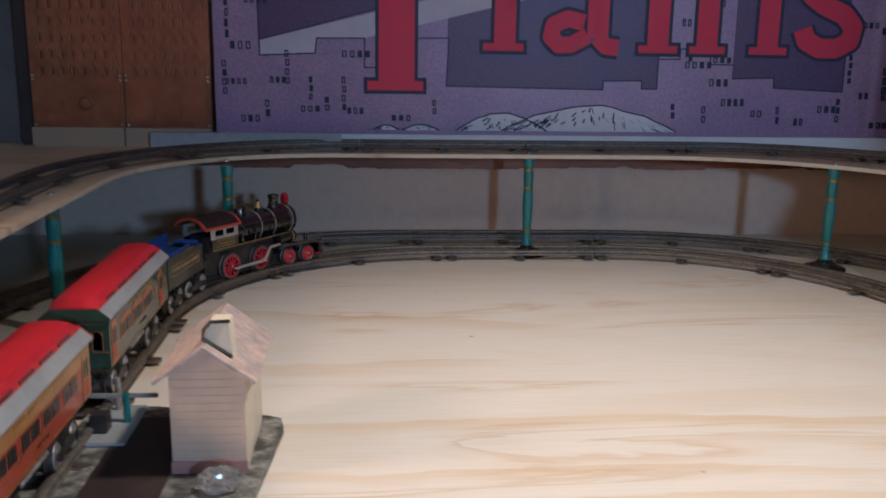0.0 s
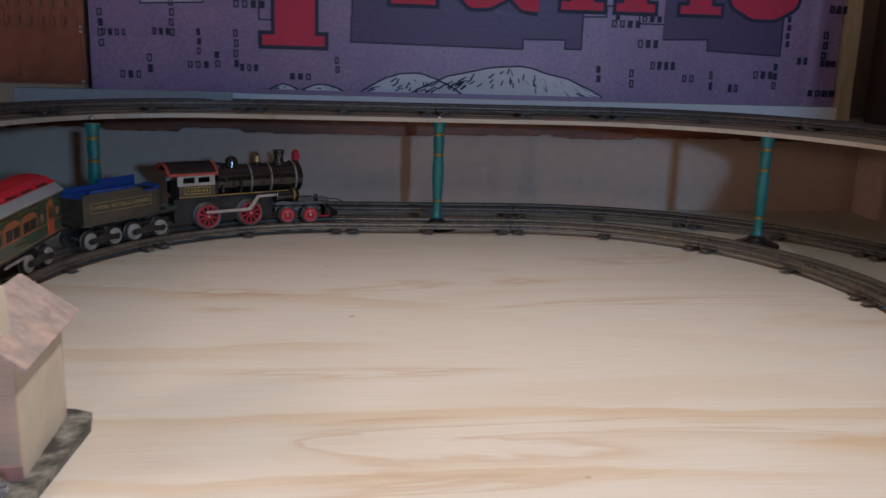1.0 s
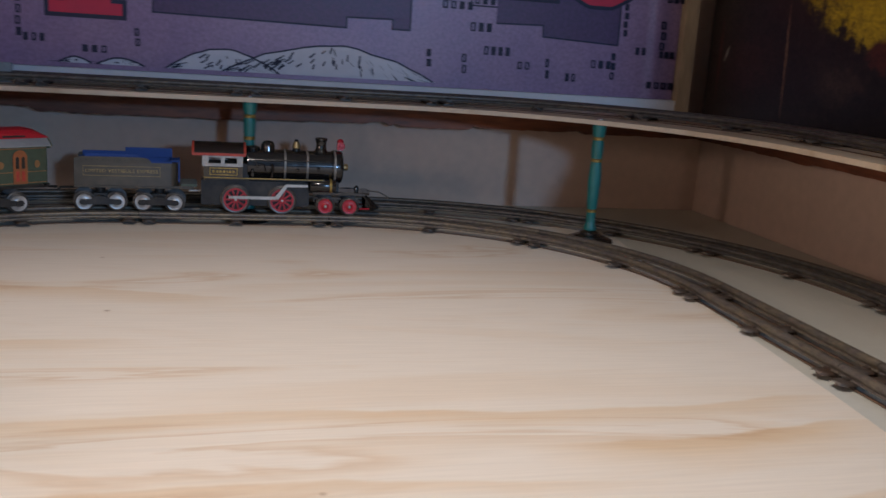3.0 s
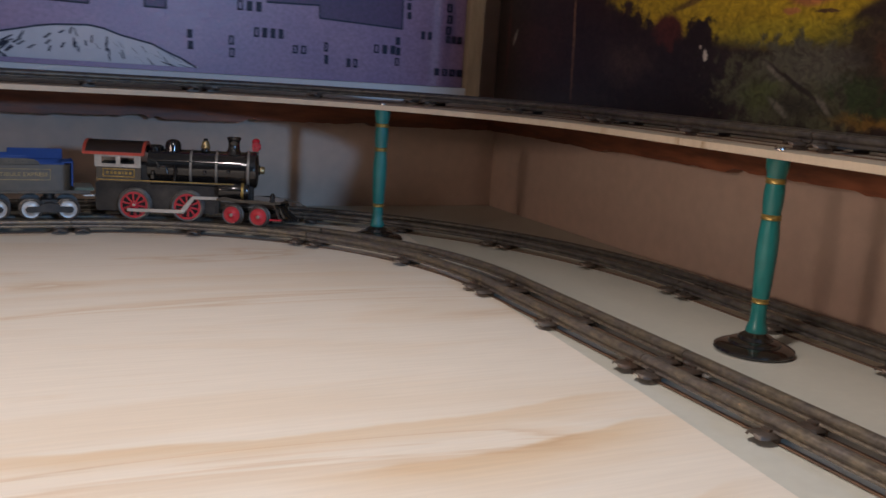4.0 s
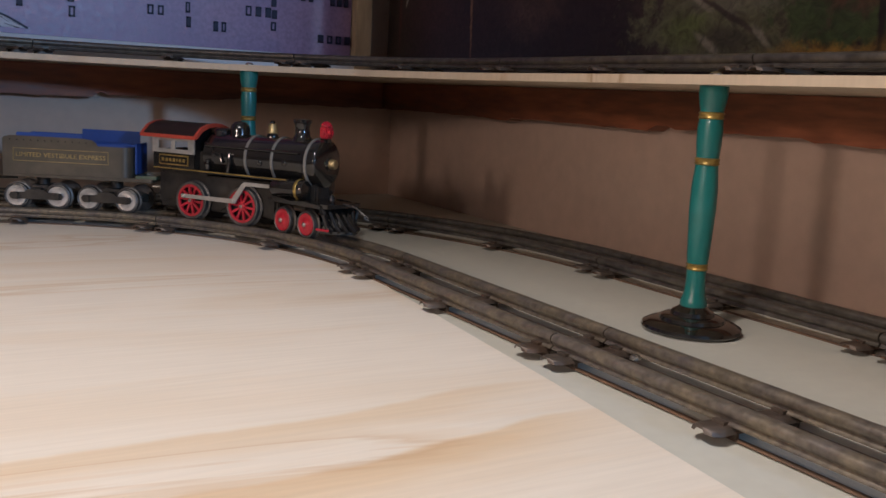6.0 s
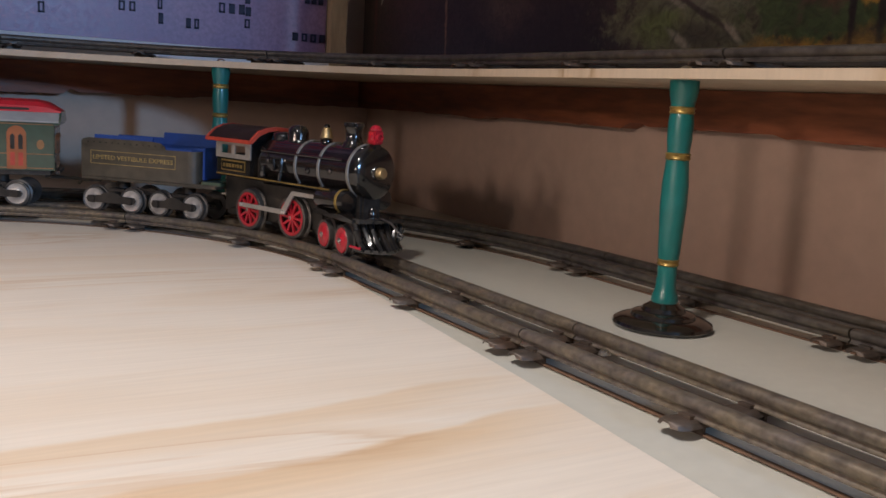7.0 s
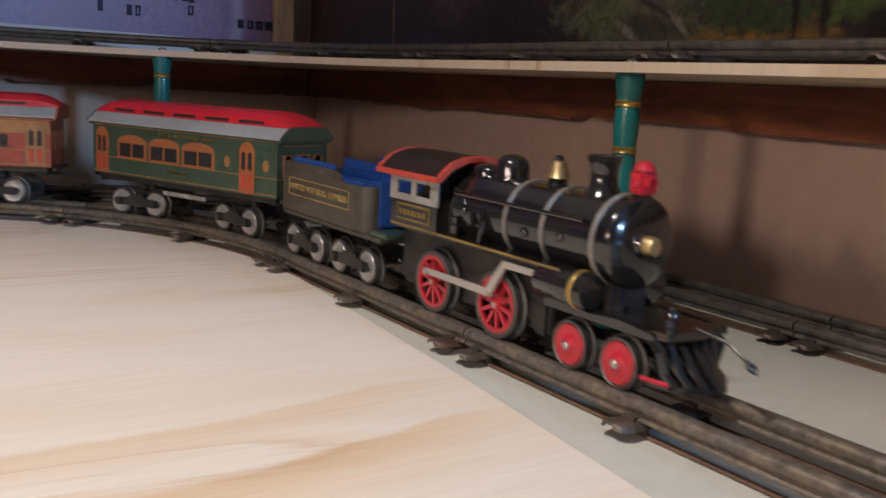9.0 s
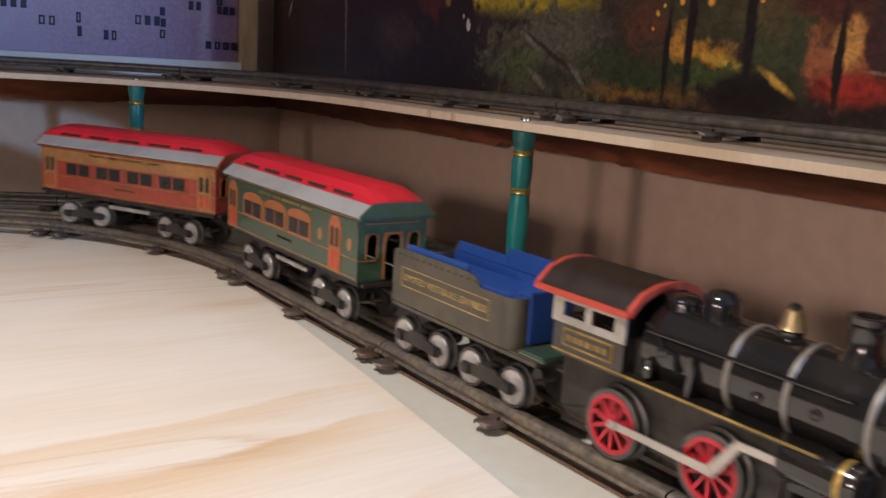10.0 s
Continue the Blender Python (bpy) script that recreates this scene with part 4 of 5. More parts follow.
def make_coach(body_mat, frieze_mat, label, doors_mat, windows):
    """Origin at its middle; forward is +x."""
    e = empty("passenger_coach")
    tagged(e, label, "toy coach", "coaches of the train")
    H, W, Z0, Z1 = 0.111, 0.0265, 0.0335, 0.0770
    part("underframe", boxed(-H + 0.004, H - 0.004, -0.0235, 0.0235, 0.0288, 0.0336, 0.0006), "frame_black", e)
    # ends with an arched doorway and two windows, sides with openings
    for s in (-1, 1):
        y = s * W
        part("side", boxed(-H, H, min(y, y - s * 0.001), max(y, y - s * 0.001), Z0, Z1), body_mat, e, "lithographed tin side")
        yy = y + s * 0.0003
        lines = bmesh.new()
        for z in (0.0352, 0.0480, 0.0750):
            box(lines, -H + 0.001, H - 0.001, yy - 0.0002, yy + 0.0002, z, z + 0.0007)
        part("lining", lines, "tan" if body_mat == "green" else "gold", e, "thin ochre lining")
        part("letter_band", boxed(-H + 0.002, H - 0.002, yy - 0.0002, yy + 0.0002, 0.0695, 0.0740), frieze_mat, e)
        for x in windows["groups"]:
            w = windows["width"]
            grp = empty("window_group", e)
            h0, h1 = 0.0505, 0.0615
            part("surround", boxed(x - w / 2 - 0.002, x + w / 2 + 0.002, yy - 0.0003, yy + 0.0003, h0 - 0.002, h1 + 0.0012), windows["surround"], grp, "orange window surround")
            bm = bmesh.new()
            prism(bm, [(x - w / 2 - 0.002, h1 + 0.0012)] + arc_points(x, h1 + 0.0012, w / 2 + 0.002, math.pi, 0, 12)[1:-1] + [(x + w / 2 + 0.002, h1 + 0.0012)], yy - 0.0003, yy + 0.0003, lambda a, b, d: (a, d, (h1 + 0.0012) + (b - h1 - 0.0012) * windows["arch"]))
            part("arch", bm, windows["surround"], grp)
            k = windows["panes"]
            pw = w / k
            for i in range(k):
                a = x - w / 2 + pw * i
                part("pane", boxed(a + 0.0012, a + pw - 0.0012, yy - 0.0007, yy + 0.0007, h0, h1, 0), "window", grp)
        for x in windows["doors"]:
            door = empty("door", e)
            dz0, dz1, hw = 0.0345, 0.0655, 0.0082
            bm = bmesh.new()
            prism(bm, [(x - hw, dz0), (x + hw, dz0), (x + hw, dz1)] + arc_points(x, dz1, hw, 0, math.pi, 10)[1:-1] + [(x - hw, dz1)], yy - 0.0004, yy + 0.0004, lambda a, b, d: (a, d, b))
            part("leaf", bm, doors_mat, door, "orange arched double door")
            for o in (-0.0034, 0.0034):
                bm = bmesh.new()
                prism(bm, [(x + o - 0.0019, 0.0525), (x + o + 0.0019, 0.0525), (x + o + 0.0019, 0.0645), (x + o, 0.0665), (x + o - 0.0019, 0.0645)], yy - 0.0008, yy + 0.0008, lambda a, b, d: (a, d, b))
                part("pane", bm, "window", door)
                part("panel", boxed(x + o - 0.0020, x + o + 0.0020, yy - 0.0007, yy + 0.0007, 0.0375, 0.0495), "trim_red", door)
        for x in windows["ovals"]:
            bm = bmesh.new()
            prism(bm, [(x + 0.0032 * math.cos(t), 0.0570 + 0.0044 * math.sin(t)) for t in [2 * math.pi * i / 16 for i in range(16)]], yy - 0.0003, yy + 0.0004, lambda a, b, d: (a, d, b))
            part("oval_window", bm, "tan", e, "pale oval window")
        bars(e, "band_print", "gold", -0.045, 0.045, 0.0717, W + 0.0006, [5, 3, 7, 4], 0.0018)
        bars(e, "side_print", "gold", -0.012, 0.012, 0.0425, W + 0.0004, [4, 3], 0.0016)
        break_rail = part("truss_rod", boxed(-0.026, 0.026, min(y * 0.8, y * 0.72), max(y * 0.8, y * 0.72), 0.0215, 0.0250, 0.0008), "tinwheel", e, "bright tin underframe box")
    for s in (-1, 1):
        x = s * H
        wall = bmesh.new()
        x0, x1 = min(x, x - s * 0.001), max(x, x - s * 0.001)
        for a in ((-W, -0.0205, Z0, Z1), (-0.0125, -0.0060, Z0, 0.0660), (0.0060, 0.0125, Z0, 0.0660), (0.0205, W, Z0, Z1), (-0.0205, -0.0125, Z0, 0.0490), (0.0125, 0.0205, Z0, 0.0490), (-0.0205, 0.0205, 0.0660, Z1)):
            box(wall, x0, x1, a[0], a[1], a[2], a[3])
        part("end_wall", wall, body_mat, e, "end wall with an open doorway and two windows")
        trim = bmesh.new()
        for a in ((-0.0075, -0.0060, 0.0345, 0.0660), (0.0060, 0.0075, 0.0345, 0.0660), (-0.0075, 0.0075, 0.0650, 0.0665), (-0.0212, 0.0212, 0.0725, 0.0732), (-0.0260, -0.0130, 0.0475, 0.0482), (0.0130, 0.0260, 0.0475, 0.0482), (-0.0212, -0.0205, 0.049, 0.066), (-0.0125, -0.0118, 0.049, 0.066), (0.0118, 0.0125, 0.049, 0.066), (0.0205, 0.0212, 0.049, 0.066)):
            box(trim, x + s * 0.0003 - 0.0003, x + s * 0.0003 + 0.0003, a[0], a[1], a[2], a[3])
        part("end_trim", trim, "orange", e, "orange trim lines")
        for yc, hw, top in ((0.0, 0.0060, 0.0660), (-0.0165, 0.0040, 0.0660), (0.0165, 0.0040, 0.0660)):
            curve = arc_points(yc, top - hw, hw, math.pi, 0, 10)
            spandrel = bmesh.new()
            for half in (curve[:6], curve[5:]):
                edge = yc - hw if half[0][0] < yc - hw / 2 else yc + hw
                prism(spandrel, half + [(edge, top + 0.0002)], x0, x1, lambda a, b, d: (d, a, b))
            part("arch", spandrel, body_mat, e)
            ring = curve + [(yc + (a - yc) * 1.16, top - hw + (b - top + hw) * 1.16) for a, b in reversed(curve)]
            part("arch_trim", prism(bmesh.new(), ring, x + s * 0.0006, x + s * 0.0012, lambda a, b, d: (d, a, b)), "orange", e)
        part("platform", boxed(min(x, x + s * 0.004), max(x, x + s * 0.004), -0.024, 0.024, 0.0300, 0.0330, 0.0005), "frame_black", e)
        part("end_eave", boxed(min(x, x + s * 0.0045), max(x, x + s * 0.0045), -0.0285, 0.0285, Z1 - 0.002, Z1 + 0.0016, 0.0006), body_mat, e)
        part("coupling", tube(bmesh.new(), [(s * 0.100, 0, 0.0260), (s * 0.125, 0, 0.0250), (s * 0.136, 0, 0.0235)], 0.0016, 6), "frame_black", e)
    # lower roof: sloping grey sheets; clerestory: red, hipped ends, slots
    roof = [(-0.0290, 0.0772), (-0.0290, 0.0785), (-0.0190, 0.0870), (0.0190, 0.0870), (0.0290, 0.0785), (0.0290, 0.0772)]
    part("roof", prism(bmesh.new(), roof, -H - 0.004, H + 0.004, lambda a, b, d: (d, a, b)), "roof_grey", e, "grey sloping lower roof")
    for s in (-1, 1):
        gable = [(a * 1.01, b + 0.0003) for a, b in roof]
        part("roof_end", prism(bmesh.new(), gable, s * (H + 0.0038), s * (H + 0.0056), lambda a, b, d: (d, a, b)), body_mat, e)
    bm = bmesh.new()
    rows = []
    for x, k in ((-H - 0.005, 0.2), (-H + 0.006, 0.8), (-H + 0.016, 1.0), (H - 0.016, 1.0), (H - 0.006, 0.8), (H + 0.005, 0.2)):
        z0 = 0.0862
        rows.append([bm.verts.new((x, a, z0 + b * k)) for a, b in ((-0.0205, 0.0), (-0.0195, 0.0055), (-0.0150, 0.0092), (-0.0060, 0.0112), (0.0060, 0.0112), (0.0150, 0.0092), (0.0195, 0.0055), (0.0205, 0.0))])
    for p, q in zip(rows, rows[1:]):
        for i in range(8):
            bm.faces.new((p[i], p[(i + 1) % 8], q[(i + 1) % 8], q[i]))
    bm.faces.new(rows[0])
    bm.faces.new(rows[-1][::-1])
    bmesh.ops.recalc_face_normals(bm, faces=bm.faces[:])
    clere = part("clerestory", bm, "roof_red", e, "bright red clerestory roof", 25)
    for s in (-1, 1):
        for i in range(5):
            x = -0.076 + i * 0.038
            part("vent_slot", boxed(x - 0.0130, x + 0.0130, s * 0.0200 - 0.0007, s * 0.0200 + 0.0007, 0.0876, 0.0898), "window", clere)
    return e


loco, loco_wheels, loco_rods, loco_pony = make_locomotive()
tender = make_tender()
tender_trucks = [make_truck(tender, 0.0350), make_truck(tender, -0.0345)]
green_win = dict(groups=(-0.058, -0.017, 0.024), width=0.034, panes=2, surround="orange", arch=0.32, doors=(0.079, -0.098), ovals=(0.057, 0.099))
red_win = dict(groups=(-0.060, -0.020, 0.020, 0.060), width=0.033, panes=2, surround="carred", arch=0.0001, doors=(0.098, -0.098), ovals=())
coach_a = make_coach("green", "green", "green lithographed tin coach with orange doors and a red roof", "orange", green_win)
coach_b = make_coach("carred", "tan", "brick-red and ochre tin coach with a red roof", "tan", red_win)
for c in (coach_b,):
    for s in (-1, 1):
        part("upper_band", boxed(-0.1105, 0.1105, s * 0.0266 - 0.0001, s * 0.0266 + 0.0002, 0.0628, 0.0695), "tan", c, "ochre upper band")
coach_trucks = {c: [make_truck(c, 0.063), make_truck(c, -0.063)] for c in (coach_a, coach_b)}


# ---- pictures on the walls ----
PY = 1.525


def flat(bm, outline, depth, base):
    """A flat shape in the poster's plane, 'base' in front of it."""
    return prism(bm, outline, PY - base, PY - base - depth, lambda a, b, d: (a, d, b))


def ribbon(bm, pts, w, depth, base):
    """A stroke of width w with round ends in the poster's plane."""
    for i, (p, q) in enumerate(zip(pts, pts[1:])):
        p, q = Vector((*p, 0)), Vector((*q, 0))
        d = (q - p).normalized()
        nrm = Vector((-d.y, d.x, 0)) * w / 2
        loop = [p + nrm, p - nrm, q - nrm, q + nrm]
        flat(bm, [(v.x, v.y) for v in loop], depth, base + 0.000004 * (i % 7))
    for i, p in enumerate(pts[1:-1]):
        flat(bm, [(p[0] + w / 2 * math.cos(2 * math.pi * k / 14), p[1] + w / 2 * math.sin(2 * math.pi * k / 14)) for k in range(14)], depth, base + 0.00003 + 0.000004 * (i % 5))


def ridge(x):
    """How far the paper bulges near its right-hand edge, shaped to catch a pale vertical sheen."""
    return 0.0026 * math.exp(-((x - 0.866) / 0.0105) ** 2)


poster = empty("wall_poster")
tagged(poster, "violet printed poster with a night skyline and red lettering", "poster")
bm = bmesh.new()
rows = []
for i in range(201):
    x = -0.206 + (0.902 + 0.206) * i / 200
    bow = -0.004 * max(0.0, (x - 0.80) / 0.1) ** 2 * 0.6
    rows.append((bm.verts.new((x, PY - bow - ridge(x), 0.179)), bm.verts.new((x, PY - bow - ridge(x), 0.62))))
for a, b in zip(rows, rows[1:]):
    bm.faces.new((a[0], b[0], b[1], a[1]))
sheet = part("sheet", bm, "purple", poster, "violet paper sheet")
part("backing_board", boxed(-0.206, 0.9265, PY + 0.006, PY + 0.014, SZ1, 0.62), "white", poster, "white backing board")
part("ledge", boxed(-0.206, 0.9265, PY - 0.007, PY + 0.006, SZ1, 0.1785, 0.0005), "white", poster, "white lower edge")
SKY = [[(-0.137, 0.322), (0.048, 0.372), (0.048, 0.60), (-0.137, 0.60)],
       [(0.156, 0.255), (0.407, 0.252), (0.407, 0.266), (0.470, 0.267), (0.470, 0.254), (0.495, 0.254), (0.495, 0.301), (0.52, 0.60), (0.156, 0.60)],
       [(0.618, 0.272), (0.688, 0.274), (0.689, 0.258), (0.805, 0.253), (0.803, 0.60), (0.618, 0.60)]]
for g in SKY:
    part("night_sky", flat(bmesh.new(), g, 0.0002, 0.0002), "purple_dark", poster, "dark violet sky")
    bm = bmesh.new()
    ribbon(bm, g, 0.0022, 0.0002, 0.0005)
    part("outline", bm, "ink", poster)
part("light_beam", flat(bmesh.new(), [(-0.136, 0.300), (-0.051, 0.304), (-0.048, 0.326), (0.026, 0.327), (0.30, 0.395), (0.30, 0.430), (-0.137, 0.322)], 0.0002, 0.0005), "lilac", poster, "pale light beam")
bm = bmesh.new()
for g in ([(-0.138, 0.39), (-0.136, 0.299), (-0.051, 0.303), (-0.048, 0.326), (0.026, 0.327), (0.026, 0.282), (0.045, 0.282)], [(0.105, 0.328), (0.158, 0.329), (0.155, 0.254)], [(0.495, 0.301), (0.53, 0.302), (0.53, 0.318), (0.58, 0.316), (0.58, 0.294), (0.618, 0.294)], [(-0.19, 0.40), (-0.15, 0.392), (-0.138, 0.385)]):
    bm = bmesh.new()
    ribbon(bm, g, 0.0020, 0.0002, 0.0009)
    part("skyline_line", bm, "ink", poster)
# small windows of the skyline, printed in clusters
rng = random.Random(11)
bm = bmesh.new()
spots = []
for k in range(420):
    x, z = -0.195 + 1.075 * ((k * 0.61803) % 1.0), rng.uniform(0.194, 0.385)
    if any(abs(x - p) < 0.030 and abs(z - q) < 0.025 for p, q in spots):
        continue
    spots.append((x, z))
    inside = any(min(p[0] for p in g) - 0.02 < x < max(p[0] for p in g) and z > min(p[1] for p in g) - 0.018 for g in SKY)
    if inside or (0.17 < x < 0.52 and z < 0.238) or (0.0 < x < 0.14 and z > 0.225):
        continue
    n, across = rng.choice((2, 3, 4)), rng.random() < 0.6
    w, h = rng.uniform(0.0052, 0.0072), rng.uniform(0.009, 0.012)
    for i in range(n):
        a, b = (x + i * w * 1.7, z) if across else (x + (i % 2) * 0.001, z - i * h * 1.35)
        if b < 0.192:
            continue
        t = 0.0019
        for r in ((a, a + w, b, b + t), (a, a + w, b + h - t, b + h), (a, a + t, b, b + h), (a + w - t, a + w, b, b + h)):
            box(bm, r[0], r[1], PY - 0.0008 - ridge(x), PY - 0.0004, r[2], r[3])
        if rng.random() < 0.45:
            box(bm, a, a + w, PY - 0.0007 - ridge(x), PY - 0.0004, b, b + h)
tagged(part("printed_window", bm, "ink", poster, "small dark outlined windows of the skyline"), kind="stuff")


def letter(strokes, w):
    for mat, grow, base in (("ink", 0.011, 0.0011), ("print_red", 0.0, 0.0016)):
        bm = bmesh.new()
        for k, (pts, f) in enumerate(strokes):
            if len(pts) == 2 or f < 1:
                p, q = Vector((*pts[0], 0)), Vector((*pts[1], 0))
                d = (q - p).normalized() * grow / 2
                pts = [tuple((p - d).xy), tuple((q + d).xy)] if len(pts) == 2 else pts
            ribbon(bm, pts, w * f + grow, 0.0002, base + 0.00004 * k)
        part("letter", bm, mat, poster, "red letter" if grow == 0 else "black letter outline")


# the word TRAINS in drop-capital and lower case: T r a i n s
letter([([(0.076, 0.258), (0.076, 0.60)], 1.0), ([(0.030, 0.2545), (0.118, 0.2545)], 0.26), ([(0.048, 0.262), (0.104, 0.262)], 0.36)], 0.056)
letter([([(0.246, 0.318), (0.246, 0.46)], 1.0), ([(0.212, 0.3165), (0.276, 0.3165)], 0.34), ([(0.246, 0.41), (0.268, 0.44), (0.292, 0.446)], 0.9)], 0.034)
letter([([(0.372, 0.356), (0.345, 0.362), (0.323, 0.352), (0.319, 0.334), (0.332, 0.321), (0.352, 0.322), (0.378, 0.336)], 0.75), ([(0.394, 0.332), (0.394, 0.42), (0.375, 0.445), (0.335, 0.44)], 1.0), ([(0.394, 0.334), (0.408, 0.320), (0.428, 0.318)], 0.75)], 0.034)
letter([([(0.492, 0.318), (0.492, 0.445)], 1.0), ([(0.461, 0.3165), (0.524, 0.3165)], 0.34)], 0.034)
letter([([(0.572, 0.318), (0.572, 0.445)], 1.0), ([(0.544, 0.3165), (0.602, 0.3165)], 0.34), ([(0.672, 0.318), (0.672, 0.425)], 1.0), ([(0.642, 0.3165), (0.704, 0.3165)], 0.34), ([(0.572, 0.42), (0.605, 0.446), (0.650, 0.446), (0.672, 0.42)], 0.9)], 0.034)
letter([([(0.728, 0.352), (0.735, 0.334), (0.758, 0.322), (0.786, 0.322), (0.808, 0.334), (0.812, 0.356), (0.795, 0.375), (0.760, 0.390), (0.738, 0.405), (0.738, 0.428), (0.760, 0.446), (0.800, 0.440)], 0.9)], 0.034)
# snowy hills at the foot of the poster
for cx, cz, wd, ht in ((0.245, 0.185, 0.075, 0.028), (0.388, 0.185, 0.147, 0.043), (0.115, 0.185, 0.03, 0.009), (0.06, 0.185, 0.02, 0.008)):
    rng = random.Random(int(cx * 1000))
    top = [(cx + wd * (i / 16 - 0.5) * 2 * 0.98, cz + ht * math.cos((i / 16 - 0.5) * math.pi) ** 0.9 * rng.uniform(0.9, 1.03)) for i in range(17)]
    part("snowy_hill", flat(bmesh.new(), [(cx - wd, cz)] + top[1:-1] + [(cx + wd, cz)], 0.0002, 0.0003 + 0.0003 * (wd > 0.1)), "snow", poster, "white hill with dark strokes")
    bm = bmesh.new()
    ribbon(bm, top, 0.0022, 0.0002, 0.0010)
    for k in range(int(wd * 420)):
        u = rng.uniform(-0.85, 0.85)
        h = math.cos(u * math.pi / 2)
        z1 = cz + ht * h * rng.uniform(0.25, 0.92)
        ln = ht * rng.uniform(0.12, 0.28)
        x1 = cx + wd * u
        dx = u * 0.018 + rng.uniform(-0.004, 0.004)
        flat(bm, [(x1, z1), (x1 + 0.0016, z1 - 0.001), (x1 + dx + 0.001, max(z1 - ln, cz)), (x1 + dx - 0.0012, max(z1 - ln * 0.8, cz))], 0.0002, 0.0011)
    tagged(part("hill_stroke", bm, "ink", poster), kind="stuff")

part("edge_strip", boxed(0.9035, 0.9255, PY - 0.010, PY + 0.006, SZ1 + 0.0005, 0.62, 0.001), "strip", poster, "bare pine edge strip")

# embossed copper-coloured panels
for x0, x1, knob in ((-0.481, -0.343, True), (-0.3415, -0.211, False)):
    pan = empty("embossed_panel")
    tagged(pan, "copper-brown embossed panel with a raised lattice and nailed corners", "wall panel", "panels beside the poster")
    y = 1.516
    part("back_sheet", boxed(x0, x1, y, y + 0.004, 0.1865, 0.60), "copper", pan)
    part("lower_field", boxed(x0 + 0.004, x1 - 0.004, y - 0.003, y, 0.192, 0.2550, 0.001), "copper", pan)
    bm = bmesh.new()
    for a, b in ((0.05, 0.34), (0.36, 0.64), (0.66, 0.95)):
        box(bm, x0 + (x1 - x0) * a, x0 + (x1 - x0) * b, y - 0.0050, y - 0.003, 0.196, 0.228, 0.0008)
    box(bm, x0 + 0.008, x1 - 0.008, y - 0.0050, y - 0.003, 0.234, 0.2375, 0.0006)
    box(bm, x0 + 0.008, x1 - 0.008, y - 0.0050, y - 0.003, 0.243, 0.2465, 0.0006)
    if knob:
        lathe(bm, [(0.012, 0), (0.012, 0.004), (0.009, 0.006), (0.007, 0.004), (0.0004, 0.004)], 20, Matrix.Translation((x0 + 0.082, y - 0.003, 0.224)) @ Matrix.Rotation(math.pi / 2, 4, "X"))
    part("raised_mould", bm, "copper", pan)
    bm = bmesh.new()
    n = 8
    for i in range(n):
        xa = x0 + 0.006 + (x1 - x0 - 0.012) * i / n
        wv = (x1 - x0 - 0.012) / n
        for k in range(13):
            za = 0.2615 + k * 0.0245
            box(bm, xa + wv * 0.12, xa + wv * 0.88, y - 0.0120, y, za, za + 0.0200, 0.0042)
    part("lattice", bm, "copper", pan)
    for x in (x0 + 0.004, x1 - 0.004):
        for z in (0.190, 0.258, 0.2645):
            part("nail", lathe(bmesh.new(), [(0.0022, 0), (0.0018, 0.0012), (0.0004, 0.0018)], 8, Matrix.Translation((x, y - 0.003, z)) @ Matrix.Rotation(math.pi / 2, 4, "X")), "steel", pan, "bright nail head")
    part("foot", boxed(x0, x1, y - 0.012, y + 0.004, SZ1, 0.1865, 0.0006), "foot_ply", pan, "raw plywood foot board")

# landscape painting on the side wall
PX = 0.944
paint = empty("landscape_painting")
tagged(paint, "dark oil landscape painting with golden field, green hill and autumn trees", "painting")


